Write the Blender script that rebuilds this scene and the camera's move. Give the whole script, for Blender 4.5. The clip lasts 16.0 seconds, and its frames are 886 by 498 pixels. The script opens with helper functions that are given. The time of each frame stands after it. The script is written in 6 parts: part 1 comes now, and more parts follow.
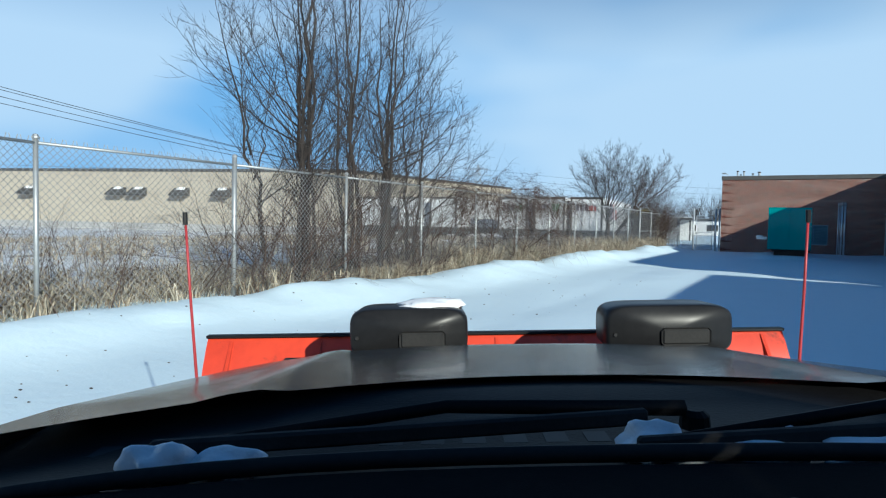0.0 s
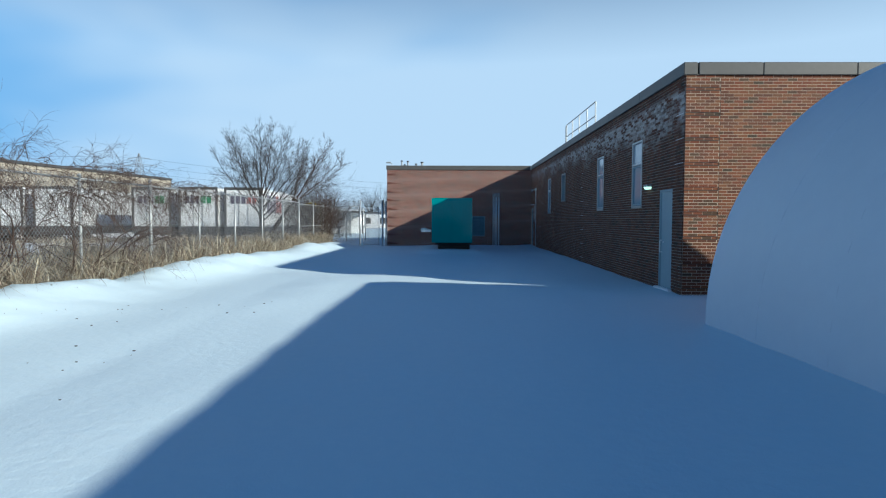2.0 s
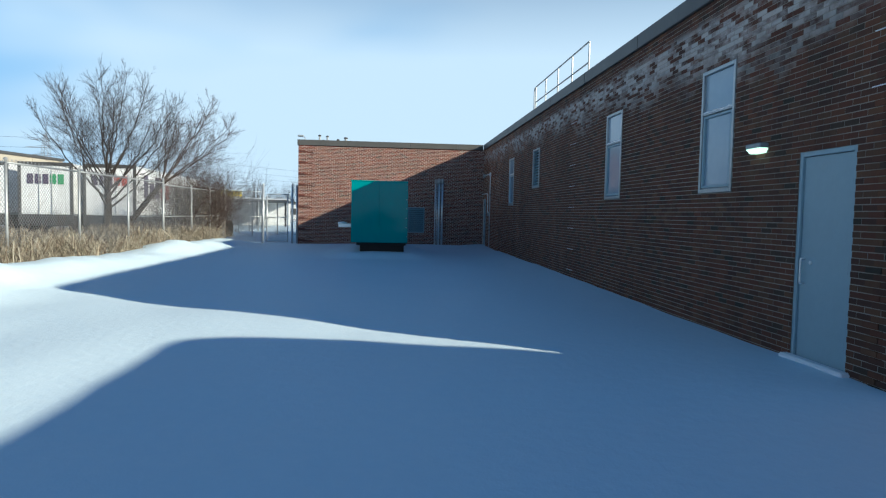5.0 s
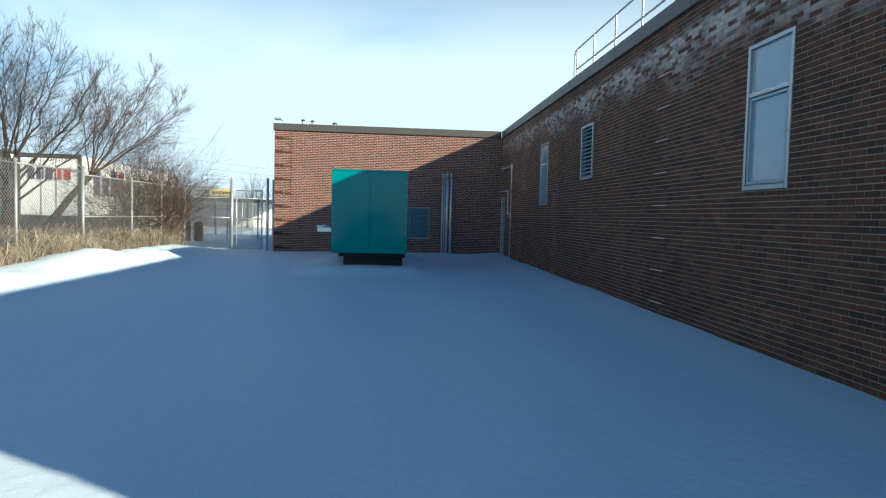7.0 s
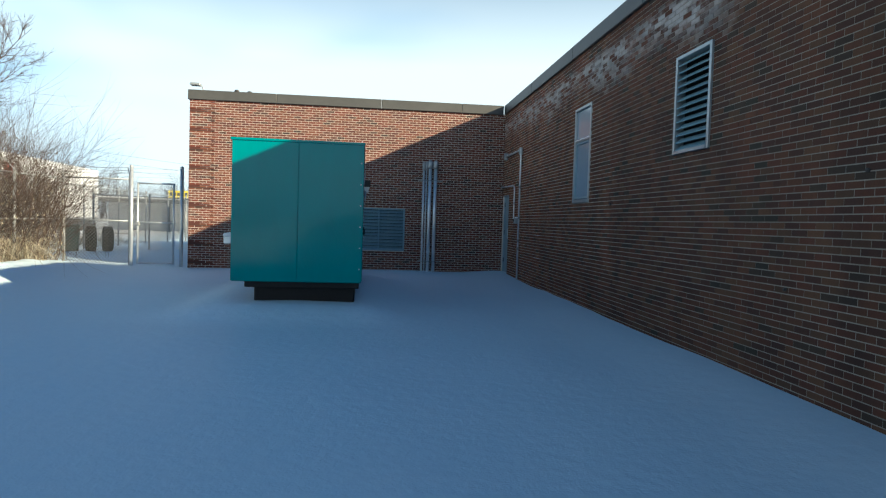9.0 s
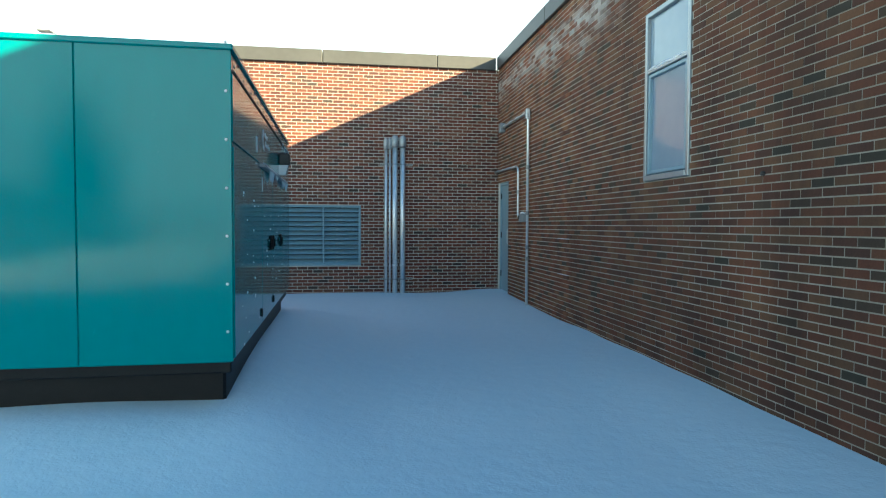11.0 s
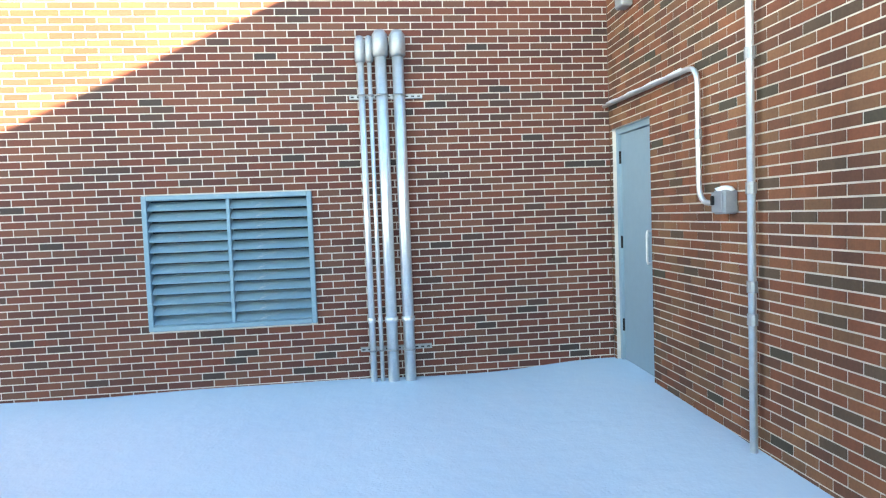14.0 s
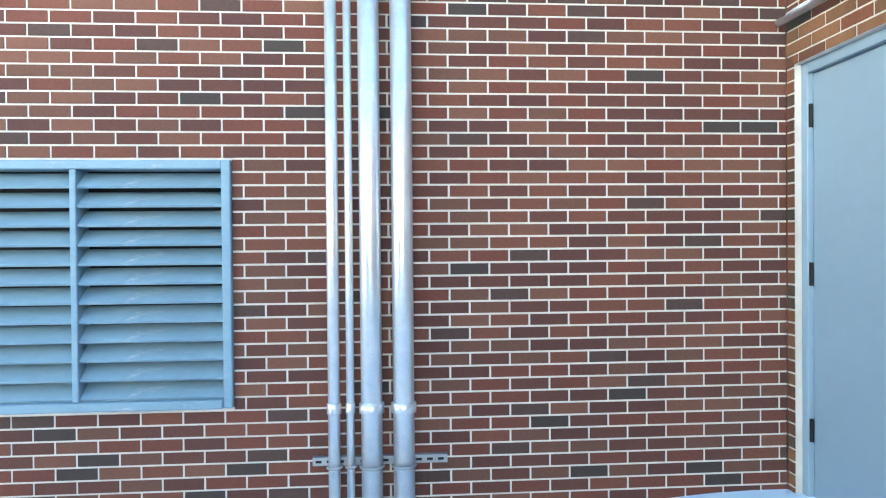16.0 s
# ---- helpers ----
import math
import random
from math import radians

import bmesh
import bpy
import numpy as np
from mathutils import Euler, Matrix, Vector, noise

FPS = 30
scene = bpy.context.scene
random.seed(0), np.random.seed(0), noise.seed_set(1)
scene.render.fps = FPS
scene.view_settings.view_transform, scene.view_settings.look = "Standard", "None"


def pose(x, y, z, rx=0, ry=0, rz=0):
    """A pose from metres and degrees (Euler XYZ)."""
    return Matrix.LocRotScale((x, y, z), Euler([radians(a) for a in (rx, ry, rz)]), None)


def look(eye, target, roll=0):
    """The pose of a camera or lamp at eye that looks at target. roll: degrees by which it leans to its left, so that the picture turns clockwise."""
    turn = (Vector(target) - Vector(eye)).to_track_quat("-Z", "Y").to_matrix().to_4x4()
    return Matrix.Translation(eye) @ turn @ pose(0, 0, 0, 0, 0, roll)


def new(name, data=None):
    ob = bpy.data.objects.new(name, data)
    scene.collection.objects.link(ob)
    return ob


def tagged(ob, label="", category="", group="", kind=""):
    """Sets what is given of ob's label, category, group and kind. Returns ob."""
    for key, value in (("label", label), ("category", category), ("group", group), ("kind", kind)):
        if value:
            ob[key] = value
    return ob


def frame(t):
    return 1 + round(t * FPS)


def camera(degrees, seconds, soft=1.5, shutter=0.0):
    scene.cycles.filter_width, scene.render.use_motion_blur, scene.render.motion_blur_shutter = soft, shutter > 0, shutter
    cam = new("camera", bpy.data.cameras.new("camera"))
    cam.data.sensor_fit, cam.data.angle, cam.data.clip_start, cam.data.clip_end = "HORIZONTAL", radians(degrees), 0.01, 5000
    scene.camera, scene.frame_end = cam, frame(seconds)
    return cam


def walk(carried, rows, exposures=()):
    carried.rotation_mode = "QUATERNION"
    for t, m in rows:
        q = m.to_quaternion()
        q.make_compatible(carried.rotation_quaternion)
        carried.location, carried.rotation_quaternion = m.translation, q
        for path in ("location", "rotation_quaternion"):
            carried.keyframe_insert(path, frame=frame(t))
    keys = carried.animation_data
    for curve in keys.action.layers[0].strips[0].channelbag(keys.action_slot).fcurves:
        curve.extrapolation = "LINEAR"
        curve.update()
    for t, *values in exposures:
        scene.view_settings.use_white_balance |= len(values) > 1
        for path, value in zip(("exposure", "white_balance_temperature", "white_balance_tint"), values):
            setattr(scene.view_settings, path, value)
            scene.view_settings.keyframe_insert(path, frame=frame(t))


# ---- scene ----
cam = camera(70.7, 16.0, 1.2)
EXPOSURES = [(0, 0.40, 4950, -2), (4, 0.5, 5200, 0), (6.5, 0.92, 5600, -2), (9, 1.15, 6100, -2), (11.4, 2.9, 7000, -12), (12.2, 3.65, 7500, -8),
             (13, 3.98, 7800, -4), (13.8, 4.15, 8000, 0), (14.5, 4.3, 8000, 3), (16, 4.45, 7900, 4)]
PATH = [
    (0, (-4.909, -45.547, 1.58), (-5.88, -43.8, 1.494), 1.2),
    (0.5, (-5.059, -44.177, 1.595), (-5.723, -42.292, 1.506), 0.6),
    (1, (-5.206, -42.612, 1.602), (-5.607, -40.655, 1.52), 1.0),
    (1.5, (-5.19, -40.845, 1.616), (-5.38, -38.856, 1.532), 0.3),
    (2, (-5.04, -39.132, 1.62), (-5.064, -37.134, 1.528), 0.2),
    (2.5, (-4.912, -37.549, 1.597), (-4.828, -35.553, 1.503), 0.2),
    (3, (-4.902, -36.135, 1.578), (-4.769, -34.142, 1.479), 0.4),
    (3.5, (-4.868, -34.75, 1.575), (-4.709, -32.759, 1.469), 0.6),
    (4, (-4.787, -33.364, 1.583), (-4.613, -31.375, 1.481), 0.7),
    (4.2, (-4.758, -32.817, 1.584), (-4.573, -30.829, 1.476), 1.1),
    (6.3, (-4.513, -27.292, 1.544), (-4.359, -25.301, 1.432), 1.4),
    (6.5, (-4.489, -26.699, 1.541), (-4.333, -24.708, 1.432), 1.6),
    (7, (-4.397, -25.077, 1.549), (-4.231, -23.086, 1.445), 1.5),
    (7.5, (-4.29, -23.42, 1.519), (-4.109, -21.43, 1.422), 1.3),
    (8, (-4.162, -21.743, 1.503), (-3.968, -19.755, 1.404), 1.5),
    (8.5, (-3.999, -20.06, 1.496), (-3.792, -18.073, 1.401), 1.2),
    (9, (-3.817, -18.382, 1.52), (-3.593, -16.396, 1.435), 1.8),
    (9.2, (-3.765, -17.793, 1.519), (-3.533, -15.808, 1.447), 1.7),
    (11.5, (-3.051, -11.754, 1.487), (-2.734, -9.781, 1.409), 0.1),
    (12, (-2.89, -10.489, 1.512), (-2.586, -8.514, 1.45), -0.4),
    (12.5, (-2.759, -9.331, 1.563), (-2.488, -7.349, 1.532), -2.6),
    (13, (-2.678, -8.159, 1.538), (-2.423, -6.176, 1.476), -0.4),
    (13.5, (-2.516, -7.027, 1.574), (-2.269, -5.043, 1.496), -1.0),
    (14, (-2.307, -5.954, 1.609), (-2.098, -3.968, 1.5), -2.2),
    (14.5, (-2.193, -5.001, 1.592), (-2.001, -3.013, 1.495), -0.8),
    (15, (-2.116, -4.188, 1.528), (-1.954, -2.196, 1.457), -0.1),
    (15.5, (-2.09, -3.584, 1.453), (-1.941, -1.589, 1.428), -0.3),
    (16, (-2.045, -3.201, 1.456), (-1.915, -1.205, 1.437), -0.5),
]
walk(cam, [(t, look(eye, target, roll)) for t, eye, target, roll in PATH], EXPOSURES)

# ---- light ----
SUN_WAY = Vector((1.0, -0.652, 0.457)).normalized()
sun = new("sun", bpy.data.lights.new("sun", "SUN"))
sun.data.energy, sun.data.angle, sun.data.color = 5.0, radians(0.6), (1.0, 0.80, 0.57)
sun.matrix_world = look(SUN_WAY * 60, (0, 0, 0))
world = bpy.data.worlds.new("winter_sky")
scene.world = world
world.use_nodes = True
wn = world.node_tree
wn.nodes.clear()


def node(tree, kind, **settings):
    n = tree.nodes.new(kind)
    for key, value in settings.items():
        n.inputs[key].default_value = value
    return n


sky = wn.nodes.new("ShaderNodeTexSky")
sky.sky_type, sky.sun_disc = "NISHITA", False
sky.sun_elevation, sky.sun_rotation = math.asin(SUN_WAY.z), math.atan2(SUN_WAY.x, SUN_WAY.y)
sky.air_density, sky.dust_density, sky.ozone_density = 1.0, 0.3, 2.5
geo = wn.nodes.new("ShaderNodeTexCoord")
stretch = wn.nodes.new("ShaderNodeMapping")
stretch.inputs["Scale"].default_value = (1.0, 1.2, 2.6)
stretch.inputs["Rotation"].default_value = (0.25, 0.1, 0.5)
stretch.inputs["Location"].default_value = (0.4, 0.0, 0.0)
cloud = node(wn, "ShaderNodeTexNoise", Scale=1.5, Detail=3.0, Roughness=0.45)
ramp = wn.nodes.new("ShaderNodeValToRGB")
ramp.color_ramp.interpolation = "EASE"
ramp.color_ramp.elements[0].position, ramp.color_ramp.elements[1].position = 0.30, 0.50
ramp.color_ramp.elements[0].color, ramp.color_ramp.elements[1].color = (0.32, 0.54, 0.78, 1), (0.72, 0.79, 0.845, 1)
bright = wn.nodes.new("ShaderNodeVectorMath")
bright.operation = "SCALE"
bright.inputs["Scale"].default_value = 12.0
tint = wn.nodes.new("ShaderNodeMix")
tint.data_type = "RGBA"
back = node(wn, "ShaderNodeBackground", Strength=0.056)
wout = wn.nodes.new("ShaderNodeOutputWorld")
wn.links.new(geo.outputs["Generated"], stretch.inputs["Vector"])
wn.links.new(stretch.outputs["Vector"], cloud.inputs["Vector"])
wn.links.new(cloud.outputs["Fac"], ramp.inputs["Fac"])
wn.links.new(ramp.outputs["Color"], bright.inputs[0])
wn.links.new(bright.outputs["Vector"], tint.inputs["B"])
low = wn.nodes.new("ShaderNodeSeparateXYZ")
wn.links.new(geo.outputs["Generated"], low.inputs["Vector"])
fade = wn.nodes.new("ShaderNodeMapRange")
for key, v in (("From Min", 0.24), ("From Max", 0.44), ("To Min", 0.95), ("To Max", 0.0)):
    fade.inputs[key].default_value = v
wn.links.new(low.outputs["Z"], fade.inputs["Value"])
wn.links.new(fade.outputs["Result"], tint.inputs["Factor"])
deep = node(wn, "ShaderNodeHueSaturation", Saturation=1.2)
wn.links.new(sky.outputs["Color"], deep.inputs["Color"])
wn.links.new(deep.outputs["Color"], tint.inputs["A"])
wn.links.new(tint.outputs["Result"], back.inputs["Color"])
wn.links.new(back.outputs["Background"], wout.inputs["Surface"])


# ---- materials ----
def rgb(c):
    return (c[0], c[1], c[2], 1.0)


def surface(name, colour, other=None, scale=3.0, amount=0.5, rough=0.7, metal=0.0, bump=0.0, bump_scale=40.0,
            stretched=(1, 1, 1), rough_spread=0.0, coat=0.0, dirt=None, dirt_scale=1.3, dirt_from=0.55, shine=0.5):
    """A principled surface: two colours mixed by a coarse and a fine noise, with relief, and an optional layer of dirt."""
    mat = bpy.data.materials.new(name)
    mat.use_nodes = True
    t = mat.node_tree
    p = t.nodes["Principled BSDF"]
    p.inputs["Roughness"].default_value, p.inputs["Metallic"].default_value = rough, metal
    p.inputs["Coat Weight"].default_value = coat
    p.inputs["Specular IOR Level"].default_value = shine
    where = t.nodes.new("ShaderNodeTexCoord")
    m = t.nodes.new("ShaderNodeMapping")
    m.inputs["Scale"].default_value = stretched
    t.links.new(where.outputs["Object"], m.inputs["Vector"])
    coarse = node(t, "ShaderNodeTexNoise", Scale=scale, Detail=5.0, Roughness=0.6)
    fine = node(t, "ShaderNodeTexNoise", Scale=scale * 9, Detail=3.0)
    for n in (coarse, fine):
        t.links.new(m.outputs["Vector"], n.inputs["Vector"])
    add = t.nodes.new("ShaderNodeMix")
    add.inputs["Factor"].default_value = 0.35
    t.links.new(coarse.outputs["Fac"], add.inputs["A"])
    t.links.new(fine.outputs["Fac"], add.inputs["B"])
    r = t.nodes.new("ShaderNodeMapRange")
    r.inputs["From Min"].default_value, r.inputs["From Max"].default_value = 0.5 - 0.25 * amount - 0.05, 0.5 + 0.25 * amount + 0.05
    t.links.new(add.outputs["Result"], r.inputs["Value"])
    mix = t.nodes.new("ShaderNodeMix")
    mix.data_type = "RGBA"
    mix.inputs["A"].default_value = rgb(colour)
    mix.inputs["B"].default_value = rgb(other or [c * 0.75 for c in colour])
    t.links.new(r.outputs["Result"], mix.inputs["Factor"])
    colour_out = mix.outputs["Result"]
    if dirt:
        dn = node(t, "ShaderNodeTexNoise", Scale=dirt_scale, Detail=8.0, Roughness=0.7)
        t.links.new(m.outputs["Vector"], dn.inputs["Vector"])
        dr = t.nodes.new("ShaderNodeMapRange")
        dr.inputs["From Min"].default_value, dr.inputs["From Max"].default_value = dirt_from, dirt_from + 0.12
        t.links.new(dn.outputs["Fac"], dr.inputs["Value"])
        dm = t.nodes.new("ShaderNodeMix")
        dm.data_type = "RGBA"
        dm.inputs["B"].default_value = rgb(dirt)
        t.links.new(dr.outputs["Result"], dm.inputs["Factor"])
        t.links.new(colour_out, dm.inputs["A"])
        colour_out = dm.outputs["Result"]
    t.links.new(colour_out, p.inputs["Base Color"])
    if rough_spread:
        rr = t.nodes.new("ShaderNodeMapRange")
        rr.inputs["To Min"].default_value, rr.inputs["To Max"].default_value = rough - rough_spread, rough + rough_spread
        t.links.new(coarse.outputs["Fac"], rr.inputs["Value"])
        t.links.new(rr.outputs["Result"], p.inputs["Roughness"])
    if bump:
        bn = node(t, "ShaderNodeTexNoise", Scale=bump_scale, Detail=4.0)
        t.links.new(m.outputs["Vector"], bn.inputs["Vector"])
        b = node(t, "ShaderNodeBump", Strength=0.6, Distance=bump)
        t.links.new(bn.outputs["Fac"], b.inputs["Height"])
        t.links.new(b.outputs["Normal"], p.inputs["Normal"])
    return mat


def brick_surface(name, single, bloom=False, worn=1.0, cast=(1, 1, 1)):
    """Fired clay in mixed reds; each brick takes its own shade. bloom: white salts that have come out high on the wall."""
    mat = bpy.data.materials.new(name)
    mat.use_nodes = True
    t = mat.node_tree
    p = t.nodes["Principled BSDF"]
    p.inputs["Roughness"].default_value = 0.85
    if single:
        lot = t.nodes.new("ShaderNodeObjectInfo").outputs["Random"]
    else:
        lot = t.nodes.new("ShaderNodeNewGeometry").outputs["Random Per Island"]
    cr = t.nodes.new("ShaderNodeValToRGB")
    cr.color_ramp.interpolation = "CONSTANT"
    shades = [(0.0, (0.215, 0.066, 0.044)), (0.18, (0.160, 0.058, 0.043)), (0.36, (0.235, 0.082, 0.052)), (0.54, (0.135, 0.050, 0.040)),
              (0.68, (0.195, 0.086, 0.058)), (0.80, (0.25, 0.105, 0.068)), (0.92, (0.105, 0.060, 0.050)), (0.98, (0.070, 0.052, 0.047))]
    e = cr.color_ramp.elements
    e[0].position, e[0].color = 0.0, rgb(shades[0][1])
    e[1].position, e[1].color = shades[1][0], rgb(shades[1][1])
    for at, c in shades[2:]:
        e.new(at).color = rgb(c)
    t.links.new(lot, cr.inputs["Fac"])
    where = t.nodes.new("ShaderNodeNewGeometry")
    grain = node(t, "ShaderNodeTexNoise", Scale=60.0, Detail=4.0)
    t.links.new(where.outputs["Position"], grain.inputs["Vector"])
    patch = node(t, "ShaderNodeTexNoise", Scale=0.9, Detail=4.0)
    t.links.new(where.outputs["Position"], patch.inputs["Vector"])
    k = t.nodes.new("ShaderNodeMapRange")
    k.inputs["To Min"].default_value, k.inputs["To Max"].default_value = 0.75, 1.25
    t.links.new(grain.outputs["Fac"], k.inputs["Value"])
    k2 = t.nodes.new("ShaderNodeMapRange")
    k2.inputs["To Min"].default_value, k2.inputs["To Max"].default_value = 0.75 * worn, 1.25 * worn
    t.links.new(patch.outputs["Fac"], k2.inputs["Value"])
    kk = t.nodes.new("ShaderNodeMath")
    kk.operation = "MULTIPLY"
    t.links.new(k.outputs["Result"], kk.inputs[0])
    t.links.new(k2.outputs["Result"], kk.inputs[1])
    sc = t.nodes.new("ShaderNodeVectorMath")
    sc.operation = "SCALE"
    hue = t.nodes.new("ShaderNodeVectorMath")
    hue.operation = "MULTIPLY"
    hue.inputs[1].default_value = cast
    t.links.new(cr.outputs["Color"], hue.inputs[0])
    t.links.new(hue.outputs["Vector"], sc.inputs[0])
    t.links.new(kk.outputs["Value"], sc.inputs["Scale"])
    out = sc.outputs["Vector"]
    if bloom:
        # faint streaks where water has run down
        run = t.nodes.new("ShaderNodeMapping")
        run.inputs["Scale"].default_value = (1.0, 1.6, 0.16)
        t.links.new(where.outputs["Position"], run.inputs["Vector"])
        streak = node(t, "ShaderNodeTexNoise", Scale=1.0, Detail=6.0, Roughness=0.65)
        t.links.new(run.outputs["Vector"], streak.inputs["Vector"])
        k3 = t.nodes.new("ShaderNodeMapRange")
        for key, v in (("From Min", 0.3), ("From Max", 0.7), ("To Min", 0.62), ("To Max", 1.40)):
            k3.inputs[key].default_value = v
        t.links.new(streak.outputs["Fac"], k3.inputs["Value"])
        sc2 = t.nodes.new("ShaderNodeVectorMath")
        sc2.operation = "SCALE"
        t.links.new(out, sc2.inputs[0])
        t.links.new(k3.outputs["Result"], sc2.inputs["Scale"])
        out = sc2.outputs["Vector"]
        out = wall_tone(t, out, where)
        out = salts(t, out, where, 0.58, lot)
    t.links.new(out, p.inputs["Base Color"])
    b = node(t, "ShaderNodeBump", Strength=0.5, Distance=0.002)
    t.links.new(grain.outputs["Fac"], b.inputs["Height"])
    t.links.new(b.outputs["Normal"], p.inputs["Normal"])
    return mat


def wall_tone(t, colour, where):
    """Colour factor along the long wall: darker to the south, paler beside the inner corner. The border is uneven."""
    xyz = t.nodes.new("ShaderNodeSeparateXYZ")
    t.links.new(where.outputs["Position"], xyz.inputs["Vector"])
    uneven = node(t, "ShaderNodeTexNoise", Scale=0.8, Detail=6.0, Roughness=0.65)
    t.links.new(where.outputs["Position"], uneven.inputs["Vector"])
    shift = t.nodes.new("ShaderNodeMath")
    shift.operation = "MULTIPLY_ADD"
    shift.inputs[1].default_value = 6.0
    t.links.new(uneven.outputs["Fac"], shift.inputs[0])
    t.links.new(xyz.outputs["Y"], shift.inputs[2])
    tone_scale = t.nodes.new("ShaderNodeMapRange")
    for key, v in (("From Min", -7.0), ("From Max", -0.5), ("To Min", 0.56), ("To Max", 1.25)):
        tone_scale.inputs[key].default_value = v
    t.links.new(shift.outputs["Value"], tone_scale.inputs["Value"])
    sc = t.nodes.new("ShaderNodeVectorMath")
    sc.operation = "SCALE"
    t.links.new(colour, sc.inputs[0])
    t.links.new(tone_scale.outputs["Result"], sc.inputs["Scale"])
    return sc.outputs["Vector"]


def salts(t, colour, where, most, lot):
    """White salts in an uneven band under the roof edge of the long wall, thinner towards its far end."""
    xyz = t.nodes.new("ShaderNodeSeparateXYZ")
    t.links.new(where.outputs["Position"], xyz.inputs["Vector"])
    low = t.nodes.new("ShaderNodeMapRange")
    for key, v in (("From Min", -25.0), ("From Max", -2.5), ("To Min", 3.45), ("To Max", 3.95)):
        low.inputs[key].default_value = v
    t.links.new(xyz.outputs["Y"], low.inputs["Value"])
    big = node(t, "ShaderNodeTexNoise", Scale=0.7, Detail=6.0, Roughness=0.65)
    t.links.new(where.outputs["Position"], big.inputs["Vector"])
    wob = t.nodes.new("ShaderNodeMath")
    wob.operation = "MULTIPLY_ADD"
    wob.inputs[1].default_value, wob.inputs[2].default_value = 2.0, -1.0
    t.links.new(big.outputs["Fac"], wob.inputs[0])
    over = t.nodes.new("ShaderNodeMath")
    over.operation = "SUBTRACT"
    t.links.new(xyz.outputs["Z"], over.inputs[0])
    t.links.new(low.outputs["Result"], over.inputs[1])
    over2 = t.nodes.new("ShaderNodeMath")
    t.links.new(over.outputs["Value"], over2.inputs[0])
    t.links.new(wob.outputs["Value"], over2.inputs[1])
    up = t.nodes.new("ShaderNodeMapRange")
    up.inputs["From Min"].default_value, up.inputs["From Max"].default_value = -0.05, 0.55
    t.links.new(over2.outputs["Value"], up.inputs["Value"])
    top = t.nodes.new("ShaderNodeMapRange")
    top.inputs["From Min"].default_value, top.inputs["From Max"].default_value = 4.56, 4.40
    t.links.new(xyz.outputs["Z"], top.inputs["Value"])
    long = t.nodes.new("ShaderNodeMapping")
    long.inputs["Scale"].default_value = (1.0, 0.5, 1.2)
    t.links.new(where.outputs["Position"], long.inputs["Vector"])
    small = node(t, "ShaderNodeTexNoise", Scale=5.0, Detail=6.0, Roughness=0.7)
    t.links.new(long.outputs["Vector"], small.inputs["Vector"])
    each = t.nodes.new("ShaderNodeMath")
    each.operation = "MULTIPLY_ADD"
    each.inputs[1].default_value = 0.42
    t.links.new(lot, each.inputs[0])
    t.links.new(small.outputs["Fac"], each.inputs[2])
    sp = t.nodes.new("ShaderNodeMapRange")
    sp.inputs["From Min"].default_value, sp.inputs["From Max"].default_value = 0.54, 0.84
    t.links.new(each.outputs["Value"], sp.inputs["Value"])
    a = t.nodes.new("ShaderNodeMath")
    a.operation = "MULTIPLY"
    t.links.new(up.outputs["Result"], a.inputs[0])
    t.links.new(top.outputs["Result"], a.inputs[1])
    c = t.nodes.new("ShaderNodeMath")
    c.operation = "MULTIPLY"
    t.links.new(a.outputs["Value"], c.inputs[0])
    t.links.new(sp.outputs["Result"], c.inputs[1])
    d = t.nodes.new("ShaderNodeMath")
    d.operation = "MULTIPLY"
    d.inputs[1].default_value = most
    t.links.new(c.outputs["Value"], d.inputs[0])
    mix = t.nodes.new("ShaderNodeMix")
    mix.data_type = "RGBA"
    mix.inputs["B"].default_value = (0.72, 0.70, 0.68, 1)
    t.links.new(d.outputs["Value"], mix.inputs["Factor"])
    t.links.new(colour, mix.inputs["A"])
    return mix.outputs["Result"]


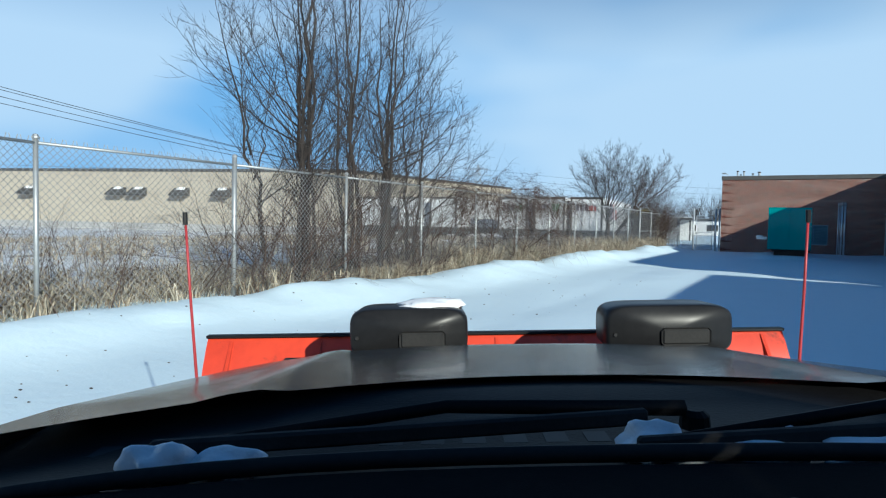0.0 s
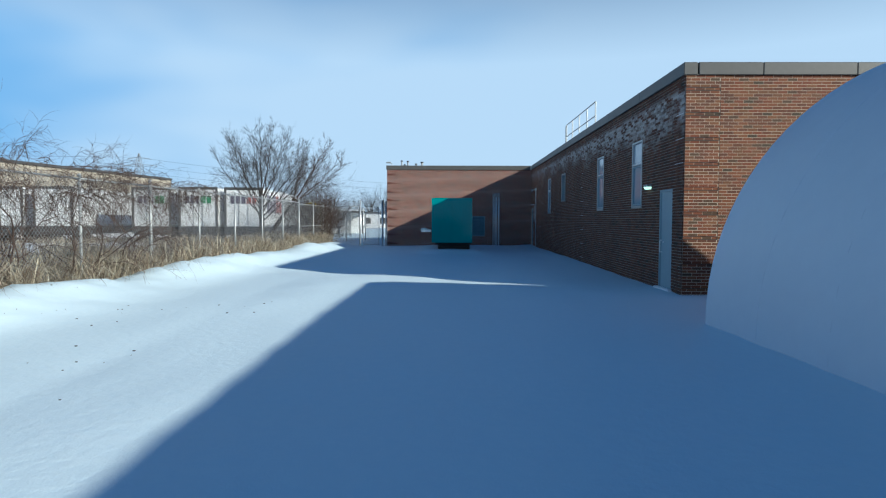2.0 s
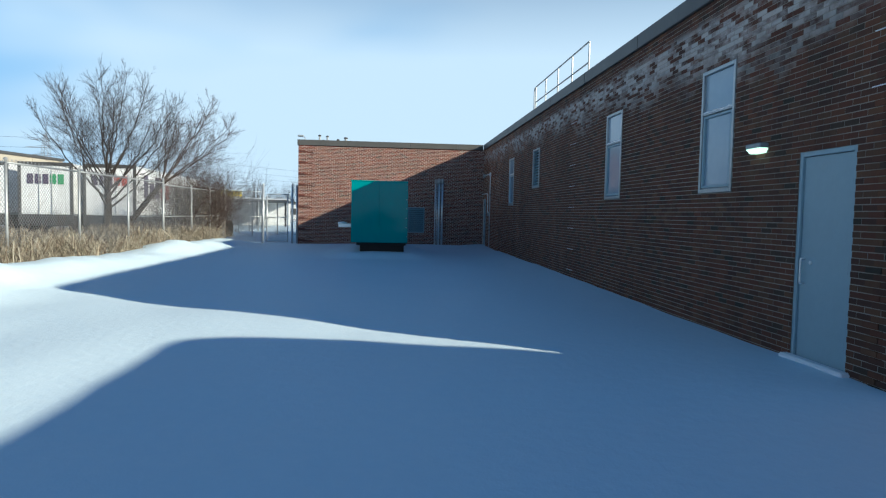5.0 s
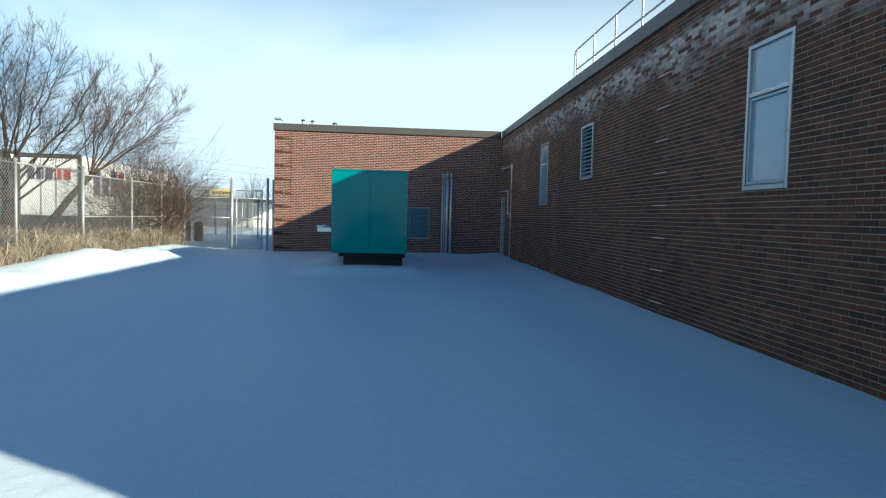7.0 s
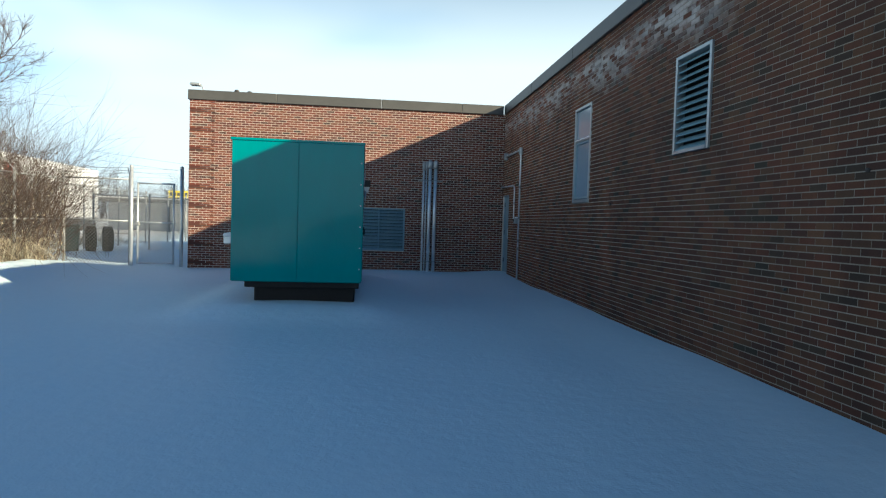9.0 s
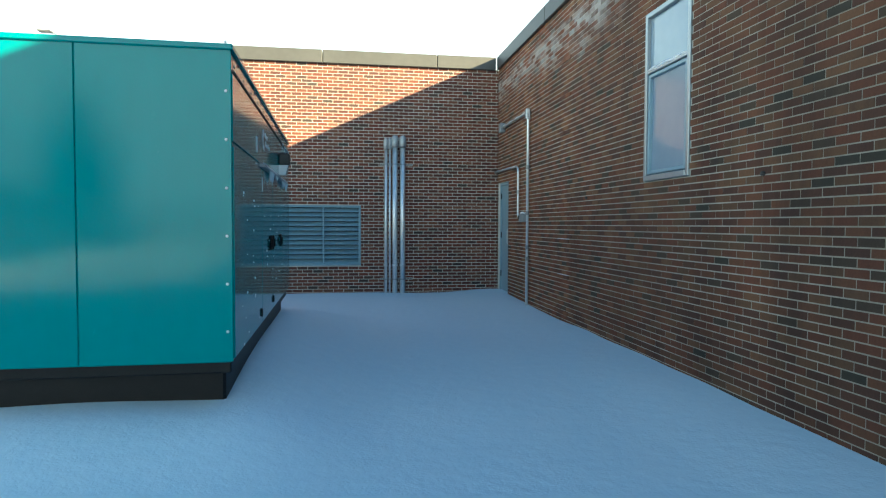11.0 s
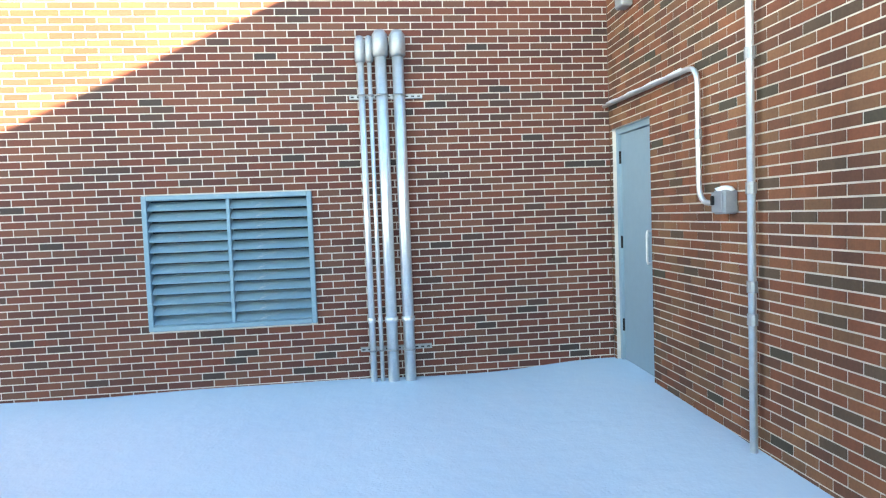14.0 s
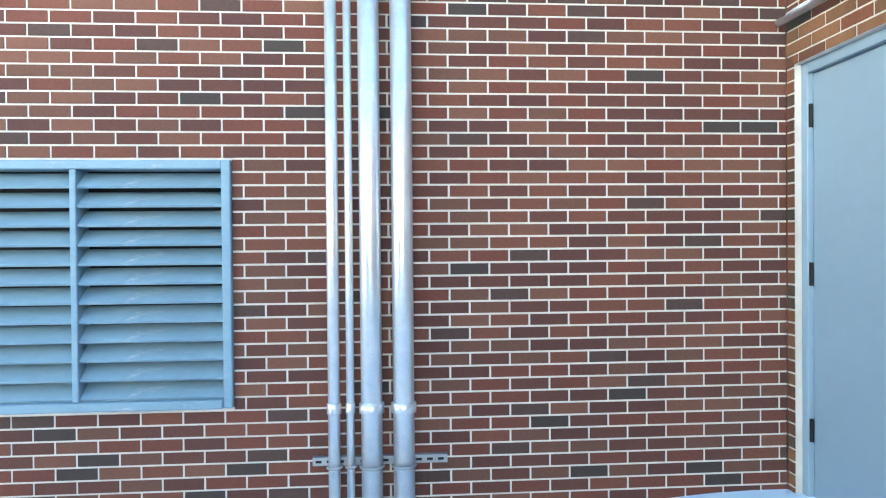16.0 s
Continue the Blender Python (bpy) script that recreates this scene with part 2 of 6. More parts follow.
def ground_surface():
    """Snow in the yard; beyond the fence trampled straw-coloured grass that shows through thin, patchy snow."""
    mat = bpy.data.materials.new("snow_and_field")
    mat.use_nodes = True
    t = mat.node_tree
    p = t.nodes["Principled BSDF"]
    p.inputs["Roughness"].default_value = 0.6
    p.inputs["Subsurface Weight"].default_value = 0.0
    where = t.nodes.new("ShaderNodeNewGeometry")
    pos = where.outputs["Position"]
    xyz = t.nodes.new("ShaderNodeSeparateXYZ")
    t.links.new(pos, xyz.inputs["Vector"])
    n1 = node(t, "ShaderNodeTexNoise", Scale=0.22, Detail=8.0, Roughness=0.62)
    n2 = node(t, "ShaderNodeTexNoise", Scale=7.0, Detail=5.0, Roughness=0.6)
    n3 = node(t, "ShaderNodeTexNoise", Scale=55.0, Detail=3.0)
    edge = node(t, "ShaderNodeTexNoise", Scale=1.6, Detail=4.0)
    for n in (n1, n2, n3, edge):
        t.links.new(pos, n.inputs["Vector"])
    straw = t.nodes.new("ShaderNodeValToRGB")
    e = straw.color_ramp.elements
    e[0].position, e[0].color = 0.35, (0.11, 0.085, 0.06, 1)
    e[1].position, e[1].color = 0.68, (0.40, 0.34, 0.25, 1)
    t.links.new(n2.outputs["Fac"], straw.inputs["Fac"])
    thin = t.nodes.new("ShaderNodeMapRange")
    thin.inputs["From Min"].default_value, thin.inputs["From Max"].default_value = 0.39, 0.45
    t.links.new(n1.outputs["Fac"], thin.inputs["Value"])
    field = t.nodes.new("ShaderNodeMix")
    field.data_type = "RGBA"
    field.inputs["B"].default_value = (0.74, 0.75, 0.77, 1)
    t.links.new(straw.outputs["Color"], field.inputs["A"])
    t.links.new(thin.outputs["Result"], field.inputs["Factor"])
    line = t.nodes.new("ShaderNodeMath")
    line.operation = "MULTIPLY_ADD"
    line.inputs[1].default_value, line.inputs[2].default_value = -0.025, 13.20
    t.links.new(xyz.outputs["Y"], line.inputs[0])
    off = t.nodes.new("ShaderNodeMath")
    t.links.new(xyz.outputs["X"], off.inputs[0])
    t.links.new(line.outputs["Value"], off.inputs[1])
    wob = t.nodes.new("ShaderNodeMath")
    wob.operation = "MULTIPLY_ADD"
    wob.inputs[1].default_value, wob.inputs[2].default_value = 1.6, -0.8
    t.links.new(edge.outputs["Fac"], wob.inputs[0])
    off2 = t.nodes.new("ShaderNodeMath")
    t.links.new(off.outputs["Value"], off2.inputs[0])
    t.links.new(wob.outputs["Value"], off2.inputs[1])
    inside = t.nodes.new("ShaderNodeMapRange")
    inside.inputs["From Min"].default_value, inside.inputs["From Max"].default_value = -0.1, 0.12
    t.links.new(off2.outputs["Value"], inside.inputs["Value"])
    far = t.nodes.new("ShaderNodeMapRange")
    far.inputs["From Min"].default_value, far.inputs["From Max"].default_value = 0.6, 1.6
    t.links.new(xyz.outputs["Y"], far.inputs["Value"])
    drive = t.nodes.new("ShaderNodeMapRange")
    drive.inputs["From Min"].default_value, drive.inputs["From Max"].default_value = -24.0, -20.0
    t.links.new(xyz.outputs["X"], drive.inputs["Value"])
    beyond = t.nodes.new("ShaderNodeMath")
    beyond.operation = "MULTIPLY"
    t.links.new(far.outputs["Result"], beyond.inputs[0])
    t.links.new(drive.outputs["Result"], beyond.inputs[1])
    both = t.nodes.new("ShaderNodeMath")
    both.operation = "MAXIMUM"
    t.links.new(inside.outputs["Result"], both.inputs[0])
    t.links.new(beyond.outputs["Value"], both.inputs[1])
    snow = t.nodes.new("ShaderNodeMix")
    snow.data_type = "RGBA"
    snow.inputs["A"].default_value, snow.inputs["B"].default_value = (0.67, 0.825, 0.93, 1), (0.75, 0.875, 0.95, 1)
    t.links.new(n2.outputs["Fac"], snow.inputs["Factor"])
    mix = t.nodes.new("ShaderNodeMix")
    mix.data_type = "RGBA"
    t.links.new(both.outputs["Value"], mix.inputs["Factor"])
    t.links.new(field.outputs["Result"], mix.inputs["A"])
    t.links.new(snow.outputs["Result"], mix.inputs["B"])
    t.links.new(mix.outputs["Result"], p.inputs["Base Color"])
    b1 = node(t, "ShaderNodeBump", Strength=0.4, Distance=0.025)
    b2 = node(t, "ShaderNodeBump", Strength=0.4, Distance=0.006)
    t.links.new(n2.outputs["Fac"], b1.inputs["Height"])
    t.links.new(n3.outputs["Fac"], b2.inputs["Height"])
    t.links.new(b1.outputs["Normal"], b2.inputs["Normal"])
    t.links.new(b2.outputs["Normal"], p.inputs["Normal"])
    return mat


def straw_surface():
    """Dry blades, each in its own shade from pale straw to dead brown."""
    mat = surface("dry_grass", (0.44, 0.37, 0.27), (0.25, 0.185, 0.125), scale=2.0, rough=0.9)
    t = mat.node_tree
    p = t.nodes["Principled BSDF"]
    shades = t.nodes.new("ShaderNodeValToRGB")
    shades.color_ramp.interpolation = "CONSTANT"
    e = shades.color_ramp.elements
    e[0].position, e[0].color = 0.0, (0.47, 0.42, 0.32, 1)
    e[1].position, e[1].color = 0.35, (0.33, 0.28, 0.20, 1)
    for at, c in ((0.6, (0.19, 0.14, 0.095)), (0.78, (0.09, 0.065, 0.045)), (0.9, (0.56, 0.52, 0.43))):
        e.new(at).color = rgb(c)
    t.links.new(t.nodes.new("ShaderNodeNewGeometry").outputs["Random Per Island"], shades.inputs["Fac"])
    t.links.new(shades.outputs["Color"], p.inputs["Base Color"])
    return mat


GROUND = ground_surface()
SNOW = surface("loose_snow", (0.86, 0.87, 0.89), (0.80, 0.82, 0.85), scale=5, rough=0.6, bump=0.012, bump_scale=30)
BRICK = brick_surface("brick_clay", False, False, 0.64, (1.08, 0.98, 0.93))
BRICK_ONE = brick_surface("brick_clay_single", True, False, 0.64, (1.08, 0.98, 0.93))
BRICK_WARM = brick_surface("brick_clay_end_wall", False, False, 0.57, (1.12, 1.06, 0.62))
BRICK_WARM_ONE = brick_surface("brick_clay_end_wall_single", True, False, 0.57, (1.12, 1.06, 0.62))
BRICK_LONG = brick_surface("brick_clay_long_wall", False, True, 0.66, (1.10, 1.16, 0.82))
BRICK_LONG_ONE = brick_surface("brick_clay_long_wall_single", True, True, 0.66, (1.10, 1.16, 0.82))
MORTAR = surface("mortar", (0.76, 0.72, 0.66), (0.60, 0.56, 0.50), scale=2.5, rough=0.95, bump=0.002, bump_scale=120)
MORTAR_FRONT = surface("mortar_end_wall", (0.58, 0.50, 0.40), (0.44, 0.37, 0.29), scale=1.5, rough=0.95, bump=0.002, bump_scale=120)
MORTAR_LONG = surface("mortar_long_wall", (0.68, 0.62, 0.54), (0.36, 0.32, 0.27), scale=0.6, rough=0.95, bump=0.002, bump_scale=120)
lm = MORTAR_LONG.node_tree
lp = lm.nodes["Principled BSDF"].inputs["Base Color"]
lm.links.new(wall_tone(lm, lp.links[0].from_socket, lm.nodes.new("ShaderNodeNewGeometry")), lp)
FASCIA = surface("roof_edge_metal", (0.085, 0.083, 0.078), (0.065, 0.063, 0.06), scale=1.2, rough=0.5)
ROOFING = surface("roof_membrane", (0.16, 0.16, 0.16), (0.35, 0.36, 0.38), scale=0.8, rough=0.95)
PAINT_BLUE = surface("pale_blue_paint", (0.28, 0.39, 0.45), (0.25, 0.35, 0.41), scale=1.5, rough=0.45, bump=0.0008, bump_scale=60, dirt=(0.21, 0.25, 0.28), dirt_from=0.62)
PAINT_LOUVRE = surface("louvre_paint", (0.22, 0.36, 0.43), (0.18, 0.30, 0.37), scale=3, rough=0.5, dirt=(0.42, 0.46, 0.48), dirt_from=0.60, dirt_scale=6, stretched=(1, 1, 3))
ALUMINIUM = surface("aluminium_frame", (0.42, 0.45, 0.47), (0.34, 0.37, 0.39), scale=4, rough=0.38, metal=0.55)
PANEL = surface("window_infill", (0.28, 0.36, 0.44), (0.24, 0.32, 0.40), scale=0.9, rough=0.12, coat=0.3)
STEEL = surface("galvanised_steel", (0.80, 0.82, 0.83), (0.64, 0.67, 0.69), scale=14, rough=0.33, metal=0.65, rough_spread=0.1)
STEEL_DULL = surface("weathered_galvanised", (0.42, 0.44, 0.45), (0.33, 0.34, 0.35), scale=6, rough=0.5, metal=0.6)
WIRE = surface("fence_wire", (0.30, 0.31, 0.32), (0.20, 0.205, 0.21), scale=3, rough=0.5, metal=0.4)
TEAL = surface("teal_enamel", (0.0, 0.235, 0.24), (0.0, 0.205, 0.212), scale=0.8, rough=0.09, shine=0.3, dirt=(0.015, 0.27, 0.27), dirt_scale=5, dirt_from=0.66, stretched=(1, 1, 0.35))
BLACK = surface("black_paint", (0.006, 0.006, 0.007), (0.012, 0.012, 0.013), scale=6, rough=0.5, shine=0.25)
RUBBER = surface("black_rubber", (0.018, 0.018, 0.019), (0.03, 0.029, 0.028), scale=9, rough=0.75, bump=0.002, bump_scale=80, shine=0.25)
ICE = surface("ice", (0.62, 0.74, 0.78), (0.5, 0.62, 0.68), scale=8, rough=0.15)
WHITE_VINYL = surface("white_decal", (0.78, 0.79, 0.80), (0.68, 0.70, 0.72), scale=6, rough=0.4)
BOX_GREY = surface("grey_box", (0.36, 0.38, 0.39), (0.28, 0.30, 0.32), scale=10, rough=0.5, metal=0.3)
LAMP_BODY = surface("bronze_lamp_body", (0.035, 0.03, 0.03), (0.05, 0.045, 0.04), scale=8, rough=0.5)
LENS = surface("clear_lens", (0.72, 0.74, 0.74), (0.62, 0.64, 0.65), scale=8, rough=0.2)
BARK = surface("grey_bark", (0.055, 0.045, 0.040), (0.030, 0.025, 0.023), scale=5, rough=0.95, stretched=(1, 1, 0.3))
BARK_RED = surface("reddish_twig_bark", (0.095, 0.064, 0.052), (0.05, 0.037, 0.031), scale=5, rough=0.95)
STRAW = straw_surface()
FABRIC = surface("white_tarpaulin", (0.64, 0.73, 0.83), (0.60, 0.69, 0.80), scale=0.5, rough=0.5, bump=0.004, bump_scale=3)
CREAM = surface("cream_cladding", (0.40, 0.36, 0.29), (0.35, 0.315, 0.255), scale=0.15, rough=0.8, dirt=(0.30, 0.27, 0.22), dirt_scale=0.12, stretched=(1, 1, 3))
DARK_TRIM = surface("dark_trim", (0.05, 0.05, 0.052), (0.07, 0.07, 0.07), scale=1, rough=0.6)
TRAILER = surface("trailer_white", (0.80, 0.81, 0.82), (0.70, 0.71, 0.72), scale=0.6, rough=0.4, dirt=(0.34, 0.33, 0.31), dirt_scale=0.9, dirt_from=0.58)
PURPLE = surface("dark_violet_decal", (0.07, 0.05, 0.10), scale=2, rough=0.4)
GREEN = surface("green_decal", (0.03, 0.30, 0.10), scale=2, rough=0.4)
RED_PANEL = surface("red_panel", (0.42, 0.05, 0.03), scale=2, rough=0.5)
YELLOW = surface("yellow_board", (0.75, 0.60, 0.03), scale=2, rough=0.5)
GREY_WALL = surface("far_grey_wall", (0.36, 0.36, 0.36), (0.28, 0.28, 0.28), scale=0.3, rough=0.8)
PLOW_RED = surface("orange_red_plow_paint", (0.60, 0.055, 0.018), (0.46, 0.04, 0.015), scale=3, rough=0.38, coat=0.2, dirt=(0.10, 0.03, 0.02), dirt_scale=5, dirt_from=0.60)
LAMP_PLASTIC = surface("glossy_black_plastic", (0.012, 0.012, 0.013), (0.020, 0.020, 0.021), scale=5, rough=0.36, rough_spread=0.1, shine=0.18)
BIN_GREEN = surface("dull_green_plastic", (0.05, 0.12, 0.09), (0.04, 0.09, 0.07), scale=3, rough=0.5)
ROD_RED = surface("red_marker_rod", (0.36, 0.028, 0.032), (0.26, 0.022, 0.026), scale=10, rough=0.45)
HOOD = surface("dusty_black_paint", (0.010, 0.011, 0.013), (0.015, 0.015, 0.015), scale=2.2, rough=0.2, coat=0.08, rough_spread=0.06, shine=0.3, dirt=(0.04, 0.038, 0.035), dirt_scale=7, dirt_from=0.60)
PLASTIC = surface("black_plastic", (0.007, 0.007, 0.008), (0.012, 0.012, 0.013), scale=9, rough=0.5, bump=0.001, bump_scale=150, shine=0.07)
DASH = surface("dark_dashboard", (0.006, 0.007, 0.009), (0.009, 0.0095, 0.011), scale=30, rough=0.7, bump=0.0006, bump_scale=400, shine=0.02)
BLANK_PANE = surface("opaque_dark_pane", (0.008, 0.009, 0.010), (0.010, 0.011, 0.012), scale=2, rough=0.05)
CHROME = surface("dull_chrome", (0.6, 0.6, 0.6), (0.5, 0.5, 0.5), scale=9, rough=0.2, metal=1.0)


def glow(name, colour, strength):
    mat = bpy.data.materials.new(name)
    mat.use_nodes = True
    p = mat.node_tree.nodes["Principled BSDF"]
    p.inputs["Base Color"].default_value = rgb(colour)
    p.inputs["Emission Color"].default_value = rgb(colour)
    p.inputs["Emission Strength"].default_value = strength
    return mat


LIT_LENS = glow("lit_lamp_lens", (0.72, 1.0, 0.70), 1.0)


# ---- mesh builder ----
class Shape:
    """Collects vertices and faces of one mesh."""

    def __init__(self):
        self.v, self.f = [], []

    def add(self, verts, faces):
        k = len(self.v)
        self.v.extend(tuple(p) for p in verts)
        self.f.extend(tuple(i + k for i in face) for face in faces)
        return self

    def box(self, x0, x1, y0, y1, z0, z1, c=0.0):
        """A box with its edges cut off by c."""
        if c <= 0:
            v = [(x, y, z) for x in (x0, x1) for y in (y0, y1) for z in (z0, z1)]
            f = [(0, 1, 3, 2), (4, 6, 7, 5), (0, 4, 5, 1), (2, 3, 7, 6), (0, 2, 6, 4), (1, 5, 7, 3)]
            return self.add(v, f)
        lo, hi, v, at = (x0, y0, z0), (x1, y1, z1), [], {}
        for sx in (0, 1):
            for sy in (0, 1):
                for sz in (0, 1):
                    s = (sx, sy, sz)
                    for axis in range(3):
                        at[s, axis] = len(v)
                        v.append([(hi[a] if s[a] else lo[a]) + (0 if a == axis else (-c if s[a] else c)) for a in range(3)])
        f = []
        for axis in range(3):
            b, d = (axis + 1) % 3, (axis + 2) % 3
            for side in (0, 1):
                ring = []
                for p, q in ((0, 0), (1, 0), (1, 1), (0, 1)):
                    s = [0, 0, 0]
                    s[axis], s[b], s[d] = side, p, q
                    ring.append(at[tuple(s), axis])
                f.append(tuple(ring if side else ring[::-1]))
            for p in (0, 1):
                for q in (0, 1):
                    s0, s1 = [0, 0, 0], [0, 0, 0]
                    s0[b], s0[d], s1[b], s1[d], s1[axis] = p, q, p, q, 1
                    ring = [at[tuple(s0), b], at[tuple(s1), b], at[tuple(s1), d], at[tuple(s0), d]]
                    f.append(tuple(ring if p != q else ring[::-1]))
        for s in [(a, b, d) for a in (0, 1) for b in (0, 1) for d in (0, 1)]:
            ring = [at[s, 0], at[s, 1], at[s, 2]]
            f.append(tuple(ring if sum(s) % 2 else ring[::-1]))
        return self.add(v, f)

    def tube(self, path, radii, sides=8, caps=True):
        pts = [Vector(p) for p in path]
        if not hasattr(radii, "__len__"):
            radii = [radii] * len(pts)
        v, f, up = [], [], None
        for i, p in enumerate(pts):
            way = (pts[min(i + 1, len(pts) - 1)] - pts[max(i - 1, 0)]).normalized()
            if up is None:
                up = way.orthogonal().normalized()
            up = (up - way * up.dot(way)).normalized()
            side = way.cross(up)
            for k in range(sides):
                a = 2 * math.pi * k / sides
                v.append(p + (up * math.cos(a) + side * math.sin(a)) * radii[i])
        for i in range(len(pts) - 1):
            for k in range(sides):
                n = (k + 1) % sides
                f.append((i * sides + k, i * sides + n, (i + 1) * sides + n, (i + 1) * sides + k))
        if caps:
            f.append(tuple(range(sides))[::-1])
            f.append(tuple((len(pts) - 1) * sides + k for k in range(sides)))
        return self.add(v, f)

    def lathe(self, profile, axis_from, axis_to, sides=16):
        """Turns (along, radius) pairs round the axis."""
        a, b = Vector(axis_from), Vector(axis_to)
        way = (b - a).normalized()
        return self.tube([a + way * s for s, _ in profile], [max(r, 1e-4) for _, r in profile], sides)

    def grid(self, rows):
        """A sheet through rows of points."""
        n, m = len(rows), len(rows[0])
        return self.add([p for row in rows for p in row],
                        [(i * m + j, i * m + j + 1, (i + 1) * m + j + 1, (i + 1) * m + j) for i in range(n - 1) for j in range(m - 1)])

    def prism(self, outline, way):
        """A flat outline pushed along way."""
        n, w = len(outline), Vector(way)
        v = [Vector(p) for p in outline] + [Vector(p) + w for p in outline]
        f = [tuple(range(n))[::-1], tuple(range(n, 2 * n))] + [(i, (i + 1) % n, n + (i + 1) % n, n + i) for i in range(n)]
        return self.add(v, f)

    def lump(self, centre, size, seed, rings=8, sides=14, rough=0.25):
        """An uneven rounded heap."""
        c, v, f = Vector(centre), [], []
        for i in range(rings + 1):
            a = math.pi * i / rings
            for k in range(sides):
                b = 2 * math.pi * k / sides
                d = Vector((math.sin(a) * math.cos(b), math.sin(a) * math.sin(b), math.cos(a)))
                r = 1 + rough * noise.noise(d * 1.7 + Vector((seed, seed * 0.7, 0))) * 1.6
                v.append(c + Vector((d.x * size[0], d.y * size[1], d.z * size[2])) * r)
        for i in range(rings):
            for k in range(sides):
                n = (k + 1) % sides
                f.append((i * sides + k, (i + 1) * sides + k, (i + 1) * sides + n, i * sides + n))
        return self.add(v, f)

    def mesh(self, name, mat, smooth=False):
        me = bpy.data.meshes.new(name)
        me.from_pydata(self.v, [], self.f)
        me.materials.append(mat)
        if smooth:
            me.polygons.foreach_set("use_smooth", [True] * len(me.polygons))
        me.update()
        return me


def part(name, shape, mat, parent=None, label="", smooth=False):
    ob = new(name, shape.mesh(name, mat, smooth))
    if parent is not None:
        ob.parent = parent
    if label:
        tagged(ob, label)
    return ob


def thing(name, label, category, place=None, group="", kind=""):
    ob = new(name)
    ob.empty_display_size = 0.2
    if place is not None:
        ob.matrix_basis = place
    return tagged(ob, label, category, group, kind)


def structure(name, shape, mat, label="", category="", smooth=False, parent=None):
    return tagged(part(name, shape, mat, parent, "", smooth), label, category, "", "structure")


# ---- ground ----
EAVE, CAP_TOP = 4.77, 5.02
FRONT_Y, WEST_X = -25.50, -9.02


def fence_x(y):
    return -12.8 + 0.025 * min(y + 12.0, 0.0)


def smooth_step(a, b, v):
    k = min(max((v - a) / (b - a), 0.0), 1.0)
    return k * k * (3 - 2 * k)


def ground_height(x, y):
    d = x - fence_x(y)
    h = 0.05 * noise.noise(Vector((x * 0.22, y * 0.22, 3.1))) + 0.02 * noise.noise(Vector((x * 0.9, y * 0.9, 7.7)))
    near = smooth_step(14.0, 40.0, abs(x + 6) * 0.8 + max(0, abs(y + 20) - 24))
    # the snow pushed up against the fence
    bank = math.exp(-((d - 0.75) / 1.05) ** 2) * smooth_step(1.6, -3.0, y) * smooth_step(-60, -30, y)
    lumps = 0.70 + 0.45 * noise.noise(Vector((x * 0.55, y * 0.30, 1.3))) + 0.16 * noise.noise(Vector((x * 1.5, y * 1.4, 4.3))) + 0.10 * noise.noise(Vector((x * 3.4, y * 3.1, 8.3)))
    h += 0.50 * bank * max(lumps, 0.25)
    h += 0.32 * smooth_step(0.2, -1.0, d) * smooth_step(2.0, -6.0, y)
    # drifts along the walls and behind the generator
    if y < 0.3:
        h += 0.07 * smooth_step(-4.5, -0.8, y) * smooth_step(-9.5, -6.0, x)
        h += 0.06 * smooth_step(-1.3, -0.1, x) * smooth_step(-25, -12, y) * (x < 0.4)
        out_x, out_y = max(-6.02 - x, x + 4.02, 0.0), max(-8.57 - y, y + 3.41, 0.0)
        h += 0.16 * smooth_step(1.1, 0.05, math.hypot(out_x, out_y))
        h += 0.10 * math.exp(-((x + 5.0) / 2.1) ** 2 - ((y + 5.6) / 2.9) ** 2)
    h += 0.035 * math.sin(y * 0.5 + 1.2) * math.exp(-((x + 8.2) / 1.2) ** 2) * smooth_step(-4, -10, y)
    # dips of old wheel tracks
    for track in (-9.2, -7.5):
        h -= 0.014 * (1 + noise.noise(Vector((track, y * 0.3, 0.5)))) * math.exp(-((x - track - 0.35 * math.sin(y * 0.12)) / 0.24) ** 2) * smooth_step(-18, -26, y)
    return h * (1 - 0.9 * near) - 0.3 * near


def spread(a, b, step, grow, far_a, far_b):
    """Even steps from a to b, then growing ones out to far_a and far_b."""
    mid = list(np.arange(a, b + 1e-6, step))
    right, s = [b], step
    while right[-1] < far_b:
        s *= grow
        right.append(right[-1] + s)
    left, s = [a], step
    while left[-1] > far_a:
        s *= grow
        left.append(left[-1] - s)
    return left[:0:-1] + mid + right[1:]


gx, gy = spread(-19.0, 1.0, 0.2, 1.22, -2600, 2600), spread(-52.0, 6.0, 0.25, 1.22, -2600, 2600)
sheet = Shape()
sheet.grid([[(x, y, ground_height(x, y)) for x in gx] for y in gy])
structure("ground", sheet, GROUND, "snow-covered yard with a straw-coloured field beyond the fence", "ground", True)


# ---- brick building ----
COURSE, LENGTH, JOINT, BASE = 0.0667, 0.207, 0.0105, -0.384


